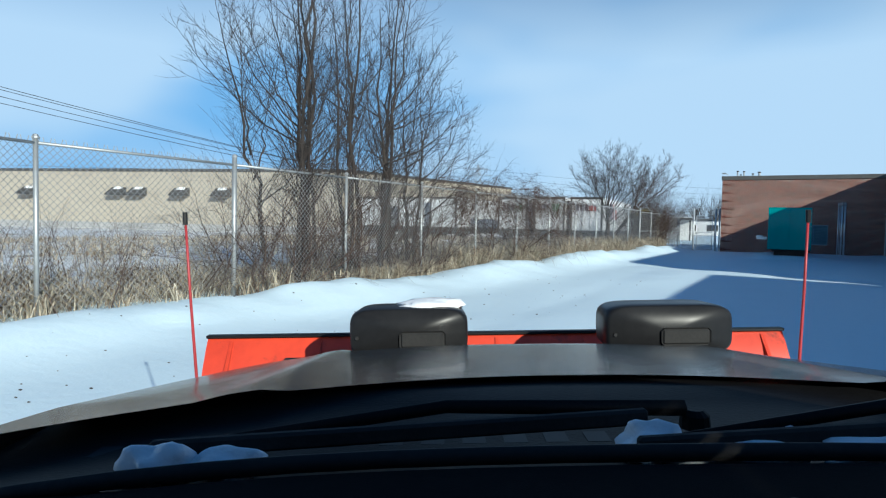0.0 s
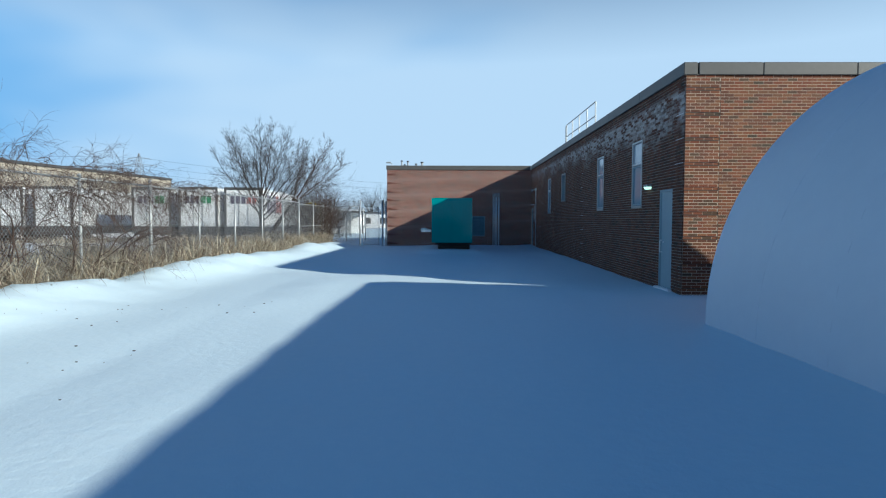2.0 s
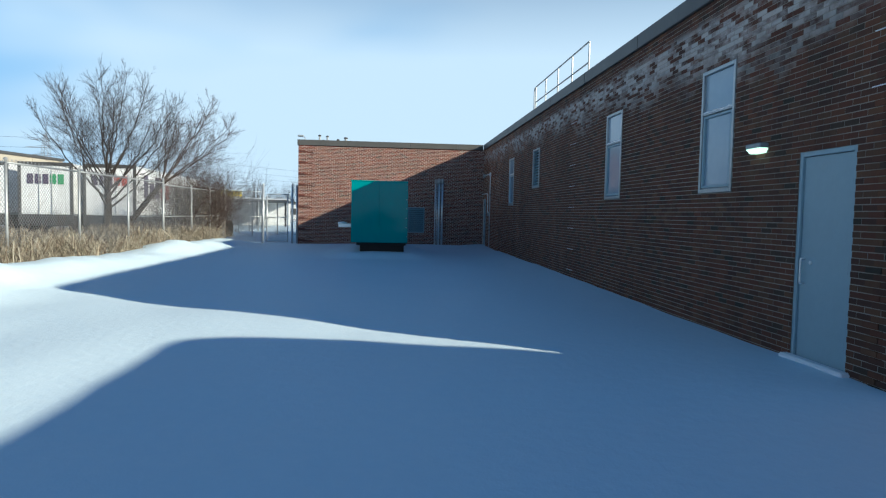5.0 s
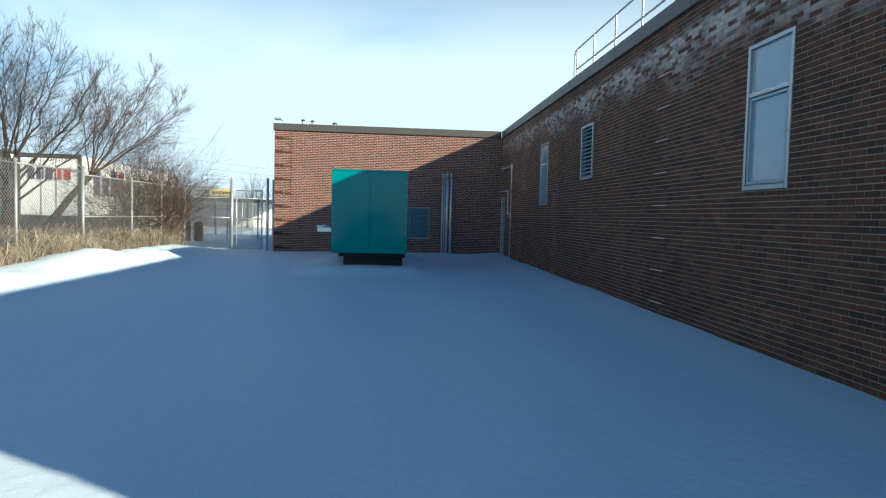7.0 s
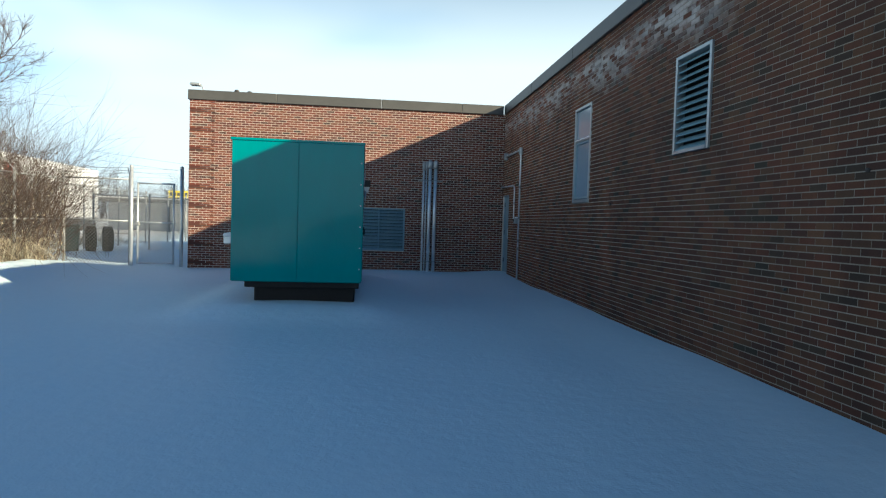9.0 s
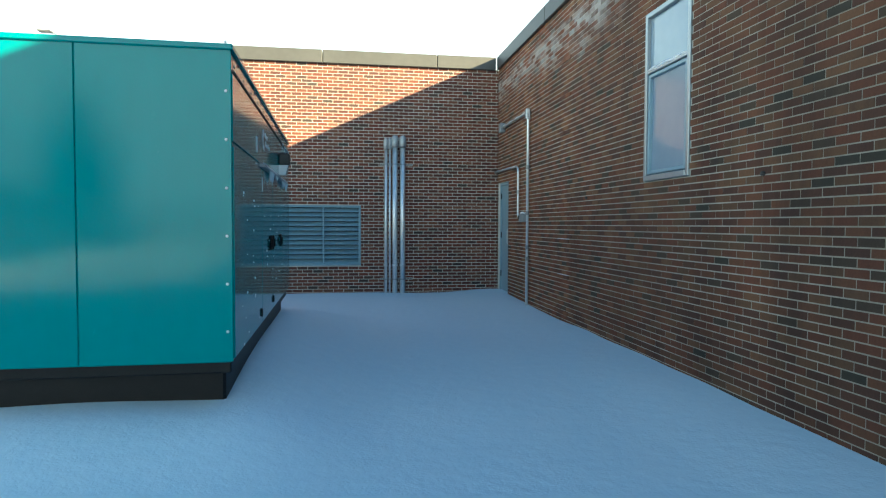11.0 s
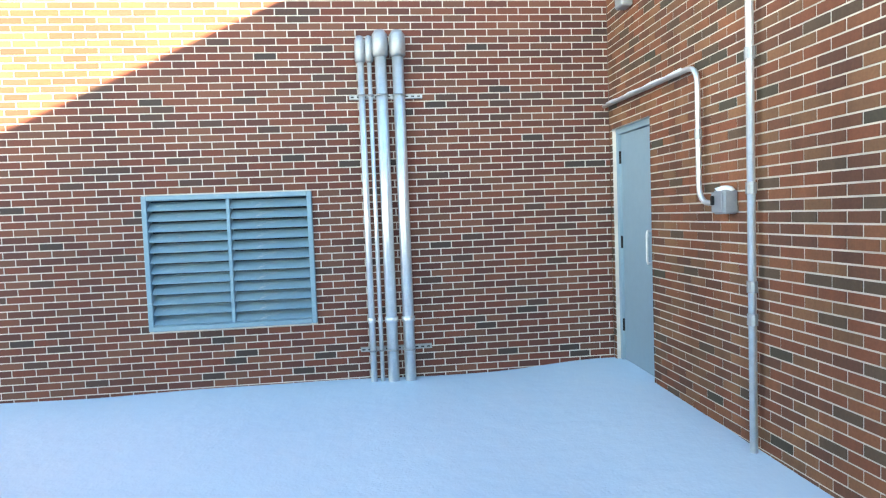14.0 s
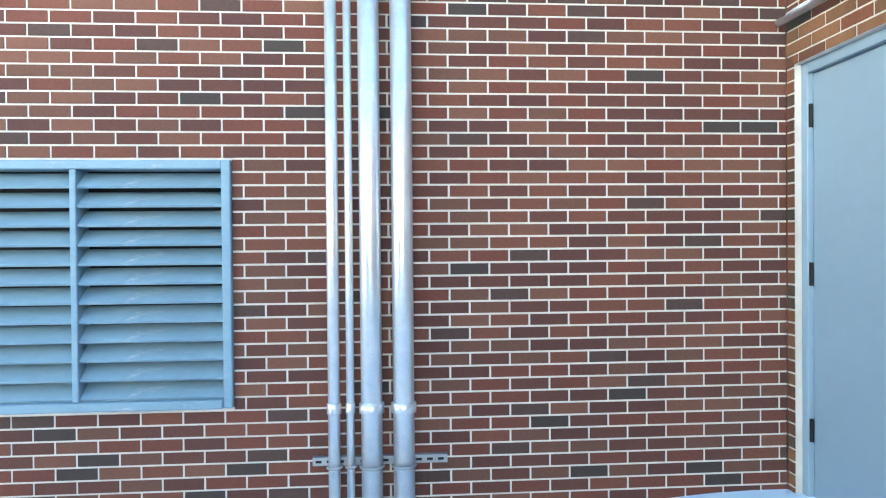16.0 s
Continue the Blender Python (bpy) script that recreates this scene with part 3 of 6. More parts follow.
def courses(u0, u1, z1, openings, phase=0.0, z0=BASE):
    """The bricks of a wall in running bond, as rectangles along the wall and up it, cut round the openings."""
    out = []
    for row in range(int((z1 - z0) / COURSE) + 1):
        za, zb = z0 + row * COURSE + JOINT, min(z0 + (row + 1) * COURSE, z1)
        if zb - za < 0.012:
            continue
        holes = sorted((a, b) for a, b, c, d in openings if c < zb - 0.004 and d > za + 0.004)
        runs, at = [], u0
        for a, b in holes:
            if a > at:
                runs.append((at, a))
            at = max(at, b)
        if at < u1:
            runs.append((at, u1))
        k = math.floor((u0 - phase) / LENGTH) - 1
        start = phase + (0.5 * LENGTH if row % 2 else 0.0)
        while start + k * LENGTH < u1:
            a, b = start + k * LENGTH + JOINT, start + (k + 1) * LENGTH
            for r0, r1 in runs:
                p, q = max(a, r0), min(b, r1)
                if q - p > 0.018:
                    out.append((p, q, za, zb, row))
            for o0, o1, c, d in openings:
                p, q = max(a, o0), min(b, o1)
                if q - p > 0.018 and za + 0.014 < c < zb - 0.004:
                    out.append((p, q, za, c - 0.002, row))
                if q - p > 0.018 and za + 0.004 < d < zb - 0.014:
                    out.append((p, q, d + 0.002, zb, row))
            k += 1
    return out


def brick_wall(name, place, u0, u1, z1, openings, mats, mortar, near, label, raised=None, phase=0.0, block=None):
    """A wall whose own frame has u along it, v out of its face and z up; near: the stretch whose bricks stand alone."""
    mat_all, mat_one = mats
    back = Shape()
    # the mortar face, in strips round the openings, with the wall's thickness
    edges_u = sorted({u0, u1, *(a for o in openings for a in o[:2])})
    edges_z = sorted({-0.4, z1, *(min(a, z1) for o in openings for a in o[2:])})
    for a, b in zip(edges_u, edges_u[1:]):
        for c, d in zip(edges_z, edges_z[1:]):
            if not any(o[0] < (a + b) / 2 < o[1] and o[2] < (c + d) / 2 < o[3] for o in openings):
                back.box(a, b, -0.30, -0.0045, c, d)
    if block:
        # mortar of the proud corner blocks
        for k in range(10):
            c, d = BASE + (8 * k + 1) * COURSE + 0.012, min(BASE + (8 * k + 8) * COURSE, z1)
            if c < d:
                back.box(block[0], block[1], -0.0045, 0.0125, c, d)
    wall = structure(name, back, mortar, label, "wall")
    wall.matrix_basis = place
    rest, rng = Shape(), random.Random(name)
    shared = {}
    for a, b, c, d, row in courses(u0, u1, z1, openings, phase):
        lift = (raised(a, b, row) if raised else 0.0) + rng.uniform(-0.0012, 0.0012)
        v = [(a, -0.006, c), (b, -0.006, c), (b, -0.006, d), (a, -0.006, d), (a, lift, c), (b, lift, c), (b, lift, d), (a, lift, d)]
        f = [(4, 7, 6, 5), (0, 4, 5, 1), (1, 5, 6, 2), (2, 6, 7, 3), (3, 7, 4, 0)]
        if near and near[0] < a and b < near[1] and near[2] < c and d < near[3] and b - a > 0.19:
            key = (round(b - a, 4), round(d - c, 4))
            if key not in shared:
                shared[key] = Shape().add([(p[0] - a, p[1] - lift, p[2] - c) for p in v], f).mesh("brick", mat_one)
            one = new("brick", shared[key])
            one.parent = wall
            one.location = (a, lift, c)
        else:
            rest.add(v, f)
    bricks = part("brickwork", rest, mat_all, wall)
    tagged(bricks, "", "", "", "stuff")
    return wall


def quoin(start, end, period=8):
    """Corner bricks stand proud in blocks of seven courses with one set back between."""
    def lift(a, b, row):
        mid = (a + b) / 2
        return (0.016 if row % period else -0.002) if start < mid < end else 0.0
    return lift


# openings: along the wall from, to, sill, head
LONG_OPEN = [(-24.83, -23.95, -0.4, 2.36), (-22.55, -21.63, 1.96, 3.765), (-18.42, -17.50, 1.96, 3.765), (-11.54, -10.68, 2.47, 3.71),
             (-7.53, -6.61, 1.96, 3.765), (-0.90, -0.06, -0.4, 2.37)]
# the long wall looks towards -x: u runs along +y, v points to -x
LONG = Matrix(((0, -1, 0, 0), (1, 0, 0, 0), (0, 0, 1, 0), (0, 0, 0, 1)))
# the short walls look towards -y: u runs along +x, v points to -y
FAR = Matrix(((1, 0, 0, 0), (0, -1, 0, 0), (0, 0, 1, 0), (0, 0, 0, 1)))
FRONT = Matrix.Translation((0, FRONT_Y, 0)) @ FAR


def long_lift(a, b, row):
    mid = (a + b) / 2
    k = quoin(-25.66, -25.14)(a, b, row)
    if -15.35 < mid < -14.75 or -4.35 < mid < -3.85:
        k = 0.012 if row % 8 == 0 else 0.0
    return k


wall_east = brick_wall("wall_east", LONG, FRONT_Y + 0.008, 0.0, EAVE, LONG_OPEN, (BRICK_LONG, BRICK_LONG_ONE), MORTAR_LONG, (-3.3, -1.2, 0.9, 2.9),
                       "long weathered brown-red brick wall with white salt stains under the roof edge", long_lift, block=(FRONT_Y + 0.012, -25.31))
wall_north = brick_wall("wall_north", FAR, WEST_X, -0.002, EAVE, [(-4.42, -2.895, 0.637, 1.883)], (BRICK, BRICK_ONE), MORTAR, (-2.05, -0.2, 0.9, 2.9),
                        "red-brown brick wall with pale mortar joints", quoin(-9.1, -8.38), phase=-0.05, block=(WEST_X + 0.003, -8.44))
wall_front = brick_wall("wall_south", FRONT, 0.75, 14.0, EAVE, [], (BRICK_WARM, BRICK_WARM_ONE), MORTAR_FRONT, (1.0, 2.9, 1.0, 3.0),
                        "sunlit orange-red brick end wall", None)
corner = brick_wall("wall_corner", FRONT, 0.008, 0.745, EAVE, [], (BRICK_WARM, BRICK_WARM_ONE), MORTAR_FRONT, (-0.1, 0.8, -0.1, 4.9), "brick corner with proud blocks", quoin(-1, 2), block=(0.012, 0.738))
# dark strips that paint the shade in the grooves round the corner blocks
GROOVE_SHADE = surface("painted_groove_shade", (0.035, 0.028, 0.024), (0.05, 0.04, 0.033), scale=5, rough=0.8)
for k in range(10):
    z = BASE + (8 * k + 8) * COURSE
    if z < EAVE:
        part("control_joint", Shape().box(-0.010, 0.745, 0.017, 0.0215, z - 0.004, z + 0.012), GROOVE_SHADE, corner)
        part("control_joint", Shape().box(WEST_X - 0.01, WEST_X + 0.69, 0.017, 0.0215, z - 0.004, z + 0.012), GROOVE_SHADE, wall_north)
part("control_joint", Shape().box(0.7455, 0.756, 0.0025, 0.006, -0.3, EAVE), GROOVE_SHADE, corner)
ledges = Shape()
for base, first in ((-15.05, 0), (-4.1, 0), (-25.21, 5)):
    for k in range(first, 8):
        z = BASE + (8 * k + 9) * COURSE
        if z < EAVE - 0.3 and (base != -4.1 or k in (1, 2)):
            ledges.box(-0.013, 0.0, base - 0.25, base + 0.22, z, z + 0.011, 0.002)
tagged(part("ledge_snow", ledges, SNOW), "thin frozen snow on the projecting brick ledges", "snow", "", "structure")
west = Shape().box(WEST_X, WEST_X + 0.3, 0.0, 14.0, -0.4, EAVE)
structure("wall_west", west, BRICK, "plain brick side wall of the far wing", "wall")
closing = Shape().box(-9.0, 14.0, 13.7, 14.0, -0.4, EAVE).box(13.7, 14.0, FRONT_Y, 13.7, -0.4, EAVE)
structure("wall_back", closing, BRICK, "plain brick walls closing the building", "wall")


def roof_edge(name, x0, x1, y0, y1, seams, along):
    """Sheet-metal roof edge in lengths with lapped seams."""
    t = thing(name, "dark grey-green sheet-metal roof edge with lapped seams", "roof edge", kind="structure")
    cuts = [0.0, *seams, 1.0]
    for a, b in zip(cuts, cuts[1:]):
        if along == "y":
            s = Shape().box(x0, x1, y0 + (y1 - y0) * a + 0.004, y0 + (y1 - y0) * b - 0.004, EAVE - 0.02, CAP_TOP, 0.012)
        else:
            s = Shape().box(x0 + (x1 - x0) * a + 0.004, x0 + (x1 - x0) * b - 0.004, y0, y1, EAVE - 0.02, CAP_TOP, 0.012)
        part("fascia_panel", s, FASCIA, t)
    return t


roof_edge("roof_edge", -0.055, 0.24, FRONT_Y - 0.05, -0.06, [k / 8 for k in range(1, 8)], "y")
roof_edge("roof_edge", WEST_X - 0.05, -0.06, -0.055, 0.24, [0.27, 0.60, 0.86], "x")
roof_edge("roof_edge", 0.26, 14.0, FRONT_Y - 0.055, FRONT_Y + 0.24, [0.10, 0.245, 0.45, 0.7], "x")
roof = Shape().box(0.24, 13.7, FRONT_Y + 0.24, 13.7, EAVE - 0.1, EAVE + 0.04).box(WEST_X + 0.3, 0.24, 0.24, 13.7, EAVE - 0.1, EAVE + 0.04)
structure("roof", roof, ROOFING, "flat membrane roof of the brick building", "roof")


def local(kind, u, v=0.0, z=0.0):
    """A pose on a wall: u along it, v out of it; x of the thing runs along the wall, y into it."""
    if kind == "long":
        return Matrix(((0, 1, 0, -v), (-1, 0, 0, u), (0, 0, 1, z), (0, 0, 0, 1)))
    return Matrix.Translation((u, -v, z))


# Seen from outside, x runs to the right and y into the wall.
def window_panel(u_mid):
    w, h = 0.90, 1.79
    t = thing("window", "tall aluminium window with blue-grey infill panels", "window", local("long", u_mid, 0, 1.967), "windows of the long wall", "structure")
    f = Shape()
    f.box(-w / 2, -w / 2 + 0.05, -0.012, 0.10, 0, h, 0.006).box(w / 2 - 0.05, w / 2, -0.012, 0.10, 0, h, 0.006)
    f.box(-w / 2 + 0.05, w / 2 - 0.05, -0.012, 0.10, h - 0.055, h, 0.006).box(-w / 2 + 0.05, w / 2 - 0.05, -0.02, 0.10, 0, 0.06, 0.006)
    f.box(-w / 2 + 0.05, w / 2 - 0.05, -0.004, 0.10, 1.145, 1.18, 0.006)
    part("window_frame", f, ALUMINIUM, t)
    part("sash_frame", Shape().box(-0.385, -0.35, 0.0, 0.06, 0.075, 1.13, 0.004).box(0.35, 0.385, 0.0, 0.06, 0.075, 1.13, 0.004)
         .box(-0.35, 0.35, 0.0, 0.06, 1.095, 1.13, 0.004).box(-0.35, 0.35, 0.0, 0.06, 0.075, 0.11, 0.004), PAINT_BLUE, t)
    part("pane", Shape().box(-0.40, 0.40, 0.035, 0.06, 0.062, 1.143), PANEL, t)
    part("pane", Shape().box(-0.40, 0.40, 0.03, 0.06, 1.182, h - 0.057), PANEL, t)
    ridge = Shape()
    ridge.tube([(-0.40 + 0.1 * k, 0.004, 1.183 + 0.006 * math.sin(k * 2.1)) for k in range(9)], [0.012, 0.018, 0.014, 0.02, 0.013, 0.016, 0.012, 0.015, 0.008], 6)
    part("frost", ridge, SNOW, t, "frozen snow on the crossbar", True)
    return t


for u in (-22.09, -17.96, -7.07):
    window_panel(u)


def louvre(place, w, h, blades, mullion, label, mat, frame_mat):
    t = thing("louvre", label, "louvre", place, kind="structure")
    b = 0.045
    f = Shape()
    f.box(-w / 2, -w / 2 + b, -0.03, 0.12, 0, h, 0.005).box(w / 2 - b, w / 2, -0.03, 0.12, 0, h, 0.005)
    f.box(-w / 2 + b, w / 2 - b, -0.03, 0.12, h - b, h, 0.005).box(-w / 2 + b, w / 2 - b, -0.045, 0.12, 0, b, 0.005)
    if mullion:
        f.box(-0.016, 0.016, -0.026, 0.12, b, h - b, 0.004)
    part("frame", f, frame_mat, t)
    part("back_screen", Shape().box(-w / 2 + b, w / 2 - b, 0.10, 0.118, b, h - b), BLACK, t)
    step = (h - 2 * b) / blades
    spans = [(-w / 2 + b, -0.016), (0.016, w / 2 - b)] if mullion else [(-w / 2 + b, w / 2 - b)]
    for x0, x1 in spans:
        blade = Shape().prism([(x0 + 0.002, -0.018, 0.0), (x0 + 0.002, -0.012, -0.012), (x0 + 0.002, 0.075, step * 0.66), (x0 + 0.002, 0.07, step * 0.73)], (x1 - x0 - 0.004, 0, 0))
        me = blade.mesh("slat", mat)
        for k in range(blades):
            o = new("slat", me)
            o.parent = t
            o.location = (0, 0, b + 0.014 + k * step)
    return t


louvre(local("far", -3.657, 0, 0.640), 1.52, 1.24, 12, True, "wide blue-grey metal wall louvre in two bays", PAINT_LOUVRE, PAINT_LOUVRE)
louvre(local("long", -11.11, 0, 2.473), 0.855, 1.235, 13, False, "narrow grey metal wall louvre", PAINT_LOUVRE, ALUMINIUM)


def steel_door(name, u0, u1, top, hinge_left, closer_label, depth, up=0.0):
    w = u1 - u0
    t = thing(name, closer_label, "door", local("long", (u0 + u1) / 2, 0, 0), kind="structure")
    f = Shape()
    f.box(-w / 2, -w / 2 + 0.05, depth - 0.03, 0.16, -0.35, top, 0.004).box(w / 2 - 0.05, w / 2, depth - 0.03, 0.16, -0.35, top, 0.004)
    f.box(-w / 2 + 0.05, w / 2 - 0.05, depth - 0.03, 0.16, top - 0.055, top, 0.004)
    part("door_frame", f, PAINT_BLUE, t)
    leaf = part("door_leaf", Shape().box(-w / 2 + 0.054, w / 2 - 0.054, depth, depth + 0.045, -0.3, top - 0.06, 0.003), PAINT_BLUE, t, "flush pale blue-grey steel leaf")
    s = -1 if hinge_left else 1
    for z in (0.28 + up * 0.8, 1.10 + up * 0.75, 1.98 + up * 0.48):
        part("hinge", Shape().tube([(s * (w / 2 - 0.052), depth - 0.012, z - 0.06), (s * (w / 2 - 0.052), depth - 0.012, z + 0.06)], 0.011, 8), BLACK, leaf)
    x = -s * (w / 2 - 0.13)
    h = Shape().tube([(x, depth + e, up + z) for e, z in ((0, 0.88), (-0.05, 0.88), (-0.055, 0.90), (-0.055, 1.14), (-0.05, 1.16), (0, 1.16))], 0.011, 8)
    part("handle", h, STEEL, leaf)
    part("lock", Shape().lathe([(0, 0.022), (0.012, 0.022), (0.016, 0.016)], (x + s * 0.10, depth, up + 1.12), (x + s * 0.10, depth - 0.02, up + 1.12), 12), STEEL, leaf)
    return t


steel_door("door_1", -24.83, -23.95, 2.36, False, "closed pale grey-blue steel side door in a brick wall", 0.04)
steel_door("door_2", -0.90, -0.06, 2.37, True, "closed pale blue steel door beside the inner corner", 0.07, 0.24)
part("door_sill", Shape().box(-0.10, 0.02, -24.90, -23.88, -0.3, 0.055, 0.02), SNOW)
tagged(bpy.data.objects["door_sill"], "snowed-over doorstep below the side door", "step", "", "structure")

lamp = thing("wall_lamp", "small wall lamp with a lit greenish lens above the side door", "wall lamp", local("long", -23.20, 0, 2.42))
part("housing", Shape().box(-0.16, 0.16, -0.12, 0.0, 0.06, 0.12, 0.012), BOX_GREY, lamp)
part("lens", Shape().prism([(-0.15, -0.115, 0.058), (0.15, -0.115, 0.058), (0.10, -0.09, 0.0), (-0.10, -0.09, 0.0)], (0, 0.11, 0)), LIT_LENS, lamp, "glowing lens")

# pipes on the far wall
for x, r, top, head in ((-2.432, 0.030, 3.045, 0.050), (-2.352, 0.020, 3.045, 0.040), (-2.248, 0.053, 3.095, 0.075), (-2.090, 0.053, 3.095, 0.075)):
    t = thing("conduit_riser", "upright galvanised conduit with a capped weatherhead on a brick wall", "conduit", pose(x + 0.045, -0.11, 0), "risers on the brick wall")
    part("pipe", Shape().tube([(0, 0, -0.2), (0, 0, top)], r, 14), STEEL, t, "", True)
    part("weatherhead", Shape().lathe([(0, r * 1.15), (0.02, head), (0.10, head * 1.02), (0.20, head * 0.95), (0.24, head * 0.6), (0.25, 0.001)], (0, 0, top - 0.02), (0, 0, top + 0.3), 14), STEEL_DULL, t, "", True)
    part("coupling", Shape().lathe([(0, r * 1.01), (0.004, r * 1.18), (0.05, r * 1.18), (0.054, r * 1.01)], (0, 0, 0.62), (0, 0, 1), 14), STEEL, t, "", True)
for z in (2.73, 0.36):
    t = thing("strut_channel", "slotted galvanised strut holding the conduits", "bracket", pose(-2.165, -0.03, z), "struts")
    c = Shape().box(-0.34, 0.34, -0.006, 0.03, -0.021, 0.021, 0.002)
    part("channel", c, STEEL_DULL, t)
    for k in range(12):
        part("slot", Shape().box(-0.325 + k * 0.056, -0.295 + k * 0.056, -0.0085, -0.004, -0.006, 0.006), BLACK, t)
    for x, r in ((-0.222, 0.034), (-0.142, 0.024), (-0.038, 0.057), (0.12, 0.057)):
        part("clamp", Shape().tube([(x + r * math.cos(a), -0.08 - r * 1.02 * math.sin(a), 0) for a in np.linspace(0, math.pi, 9)], 0.008, 5), STEEL_DULL, t)


def wall_conduit(name, label, path, r, fittings):
    """Conduit on the long wall through (along, up) points with bent corners."""
    t = thing(name, label, "conduit")
    pts = []
    for i, (u, z) in enumerate(path):
        if 0 < i < len(path) - 1:
            p, a, b = Vector((u, z)), Vector(path[i - 1]), Vector(path[i + 1])
            k = 0.14
            da, db = (a - p).normalized() * k, (b - p).normalized() * k
            for s in np.linspace(0, 1, 7):
                q = (p + da) * (1 - s) ** 2 + p * 2 * s * (1 - s) + (p + db) * s * s
                pts.append((-0.055, q.x, q.y))
        else:
            pts.append((-0.055, u, z))
    part("pipe", Shape().tube(pts, r, 10), STEEL, t, "", True)
    for u, z, up in fittings:
        w = (0, 0, 0.035) if up else (0, 0.035, 0)
        part("coupling", Shape().tube([Vector((-0.055, u, z)) - Vector(w), Vector((-0.055, u, z)) + Vector(w)], r * 1.3, 10), STEEL_DULL, t)
    run = [(q[0] - 0.003, q[1], q[2] + r * 0.8) for q in pts[:3]]
    run = [tuple(Vector(run[0]).lerp(Vector(run[1]), s)) for s in np.linspace(0.05, 0.95, 12)]
    part("snow_cap", Shape().tube(run, [r * (0.6 + 0.25 * math.sin(k * 1.9)) for k in range(12)], 6), SNOW, t, "snow frozen along the top", True)
    return t


wall_conduit("wall_conduit", "galvanised conduit running from the corner and down to the snow", [(-0.55, 3.46), (-2.40, 3.46), (-2.40, -0.1)], 0.024,
             [(-0.70, 3.46, False), (-2.40, 2.5, True), (-2.40, 1.7, True), (-2.40, 1.1, True), (-2.40, 0.9, True)])
wall_conduit("wall_conduit", "thin galvanised conduit bent down into a small junction box", [(-0.02, 2.60), (-1.79, 2.575), (-1.79, 1.62), (-2.03, 1.62)], 0.019,
             [(-1.79, 2.1, True)])
t = thing("junction_box", "grey weatherproof junction box with a snow cap on the brick wall", "junction box", local("long", -2.11, 0, 1.545))
part("body", Shape().box(-0.07, 0.07, -0.10, -0.001, 0.0, 0.155, 0.012), BOX_GREY, t)
part("lid", Shape().box(-0.062, 0.062, -0.112, -0.099, 0.01, 0.145, 0.004), BOX_GREY, t)
part("switch", Shape().box(-0.045, -0.02, -0.13, -0.111, 0.06, 0.12, 0.004), BLACK, t)
part("snow_cap", Shape().lump((0, -0.05, 0.157), (0.07, 0.05, 0.026), 3.0), SNOW, t, "small cap of snow", True)
t = thing("entry_elbow", "galvanised entry elbow fixed to the wall beside the corner", "conduit fitting", local("long", -0.55, 0, 3.42))
part("body", Shape().box(-0.075, 0.075, -0.11, -0.001, -0.05, 0.14, 0.012), BOX_GREY, t)
t = thing("pull_box", "angled galvanised conduit body at the bend", "conduit fitting", local("long", -2.40, 0, 3.34))
part("body", Shape().box(-0.036, 0.036, -0.10, -0.02, 0.0, 0.19, 0.014), STEEL, t)
part("cover", Shape().box(-0.028, 0.028, -0.108, -0.099, 0.02, 0.17, 0.003), STEEL_DULL, t)
for u, z in ((-15.3, 2.08), (-13.9, 2.03), (-5.0, 1.86), (-13.0, 1.0), (-8.6, 1.9)):
    t = thing("wall_anchor", "rusty steel anchor stuck in the brick wall", "anchor", local("long", u, 0, z), "anchors")
    part("plug", Shape().lathe([(0, 0.018), (0.02, 0.018), (0.028, 0.01)], (0, 0, 0), (0, -0.05, 0), 8), LAMP_BODY, t)

# roof rail and small things on the roof
t = thing("roof_guard_rail", "galvanised guard rail standing on the flat roof", "guard rail", pose(0.8, 0, EAVE + 0.04))
for y in (-13.6, -12.0, -10.4, -8.8, -7.3):
    part("post", Shape().tube([(0, y, 0), (0, y, 1.62)], 0.024, 8), STEEL_DULL, t)
for z in (1.62, 1.05):
    part("rail", Shape().tube([(0, -13.6, z), (0, -7.3, z)], 0.022, 8), STEEL_DULL, t)
part("end_loop", Shape().tube([(0, -7.3, 1.62), (0, -7.12, 1.60), (0, -7.05, 1.5), (0, -7.05, 0.85), (0, -7.12, 0.75), (0, -7.3, 0.74)], 0.02, 8), STEEL_DULL, t)
t = thing("roof_floodlight", "small floodlight on the roof corner", "floodlight", pose(-8.75, 0.30, CAP_TOP - 0.25))
part("arm", Shape().tube([(0, 0, 0), (0, 0, 0.38), (-0.1, 0, 0.45)], 0.02, 8), STEEL_DULL, t)
part("head", Shape().box(-0.34, -0.06, -0.1, 0.1, 0.42, 0.5, 0.02), BOX_GREY, t)
for x, h, r in ((-8.3, 0.75, 0.05), (-7.9, 0.72, 0.05), (-8.1, 0.5, 0.04), (-6.95, 0.66, 0.07), (-7.35, 0.55, 0.05)):
    t = thing("roof_vent", "small vent pipe on the flat roof", "vent pipe", pose(x, 2.6, EAVE), "roof vents")
    part("pipe", Shape().tube([(0, 0, 0), (0, 0, h)], r, 10), STEEL_DULL, t)
    part("cap", Shape().lathe([(0, r * 1.1), (0.02, r * 1.6), (0.07, r * 1.5), (0.09, 0.01)], (0, 0, h - 0.02), (0, 0, h + 1), 10), LAMP_BODY, t)

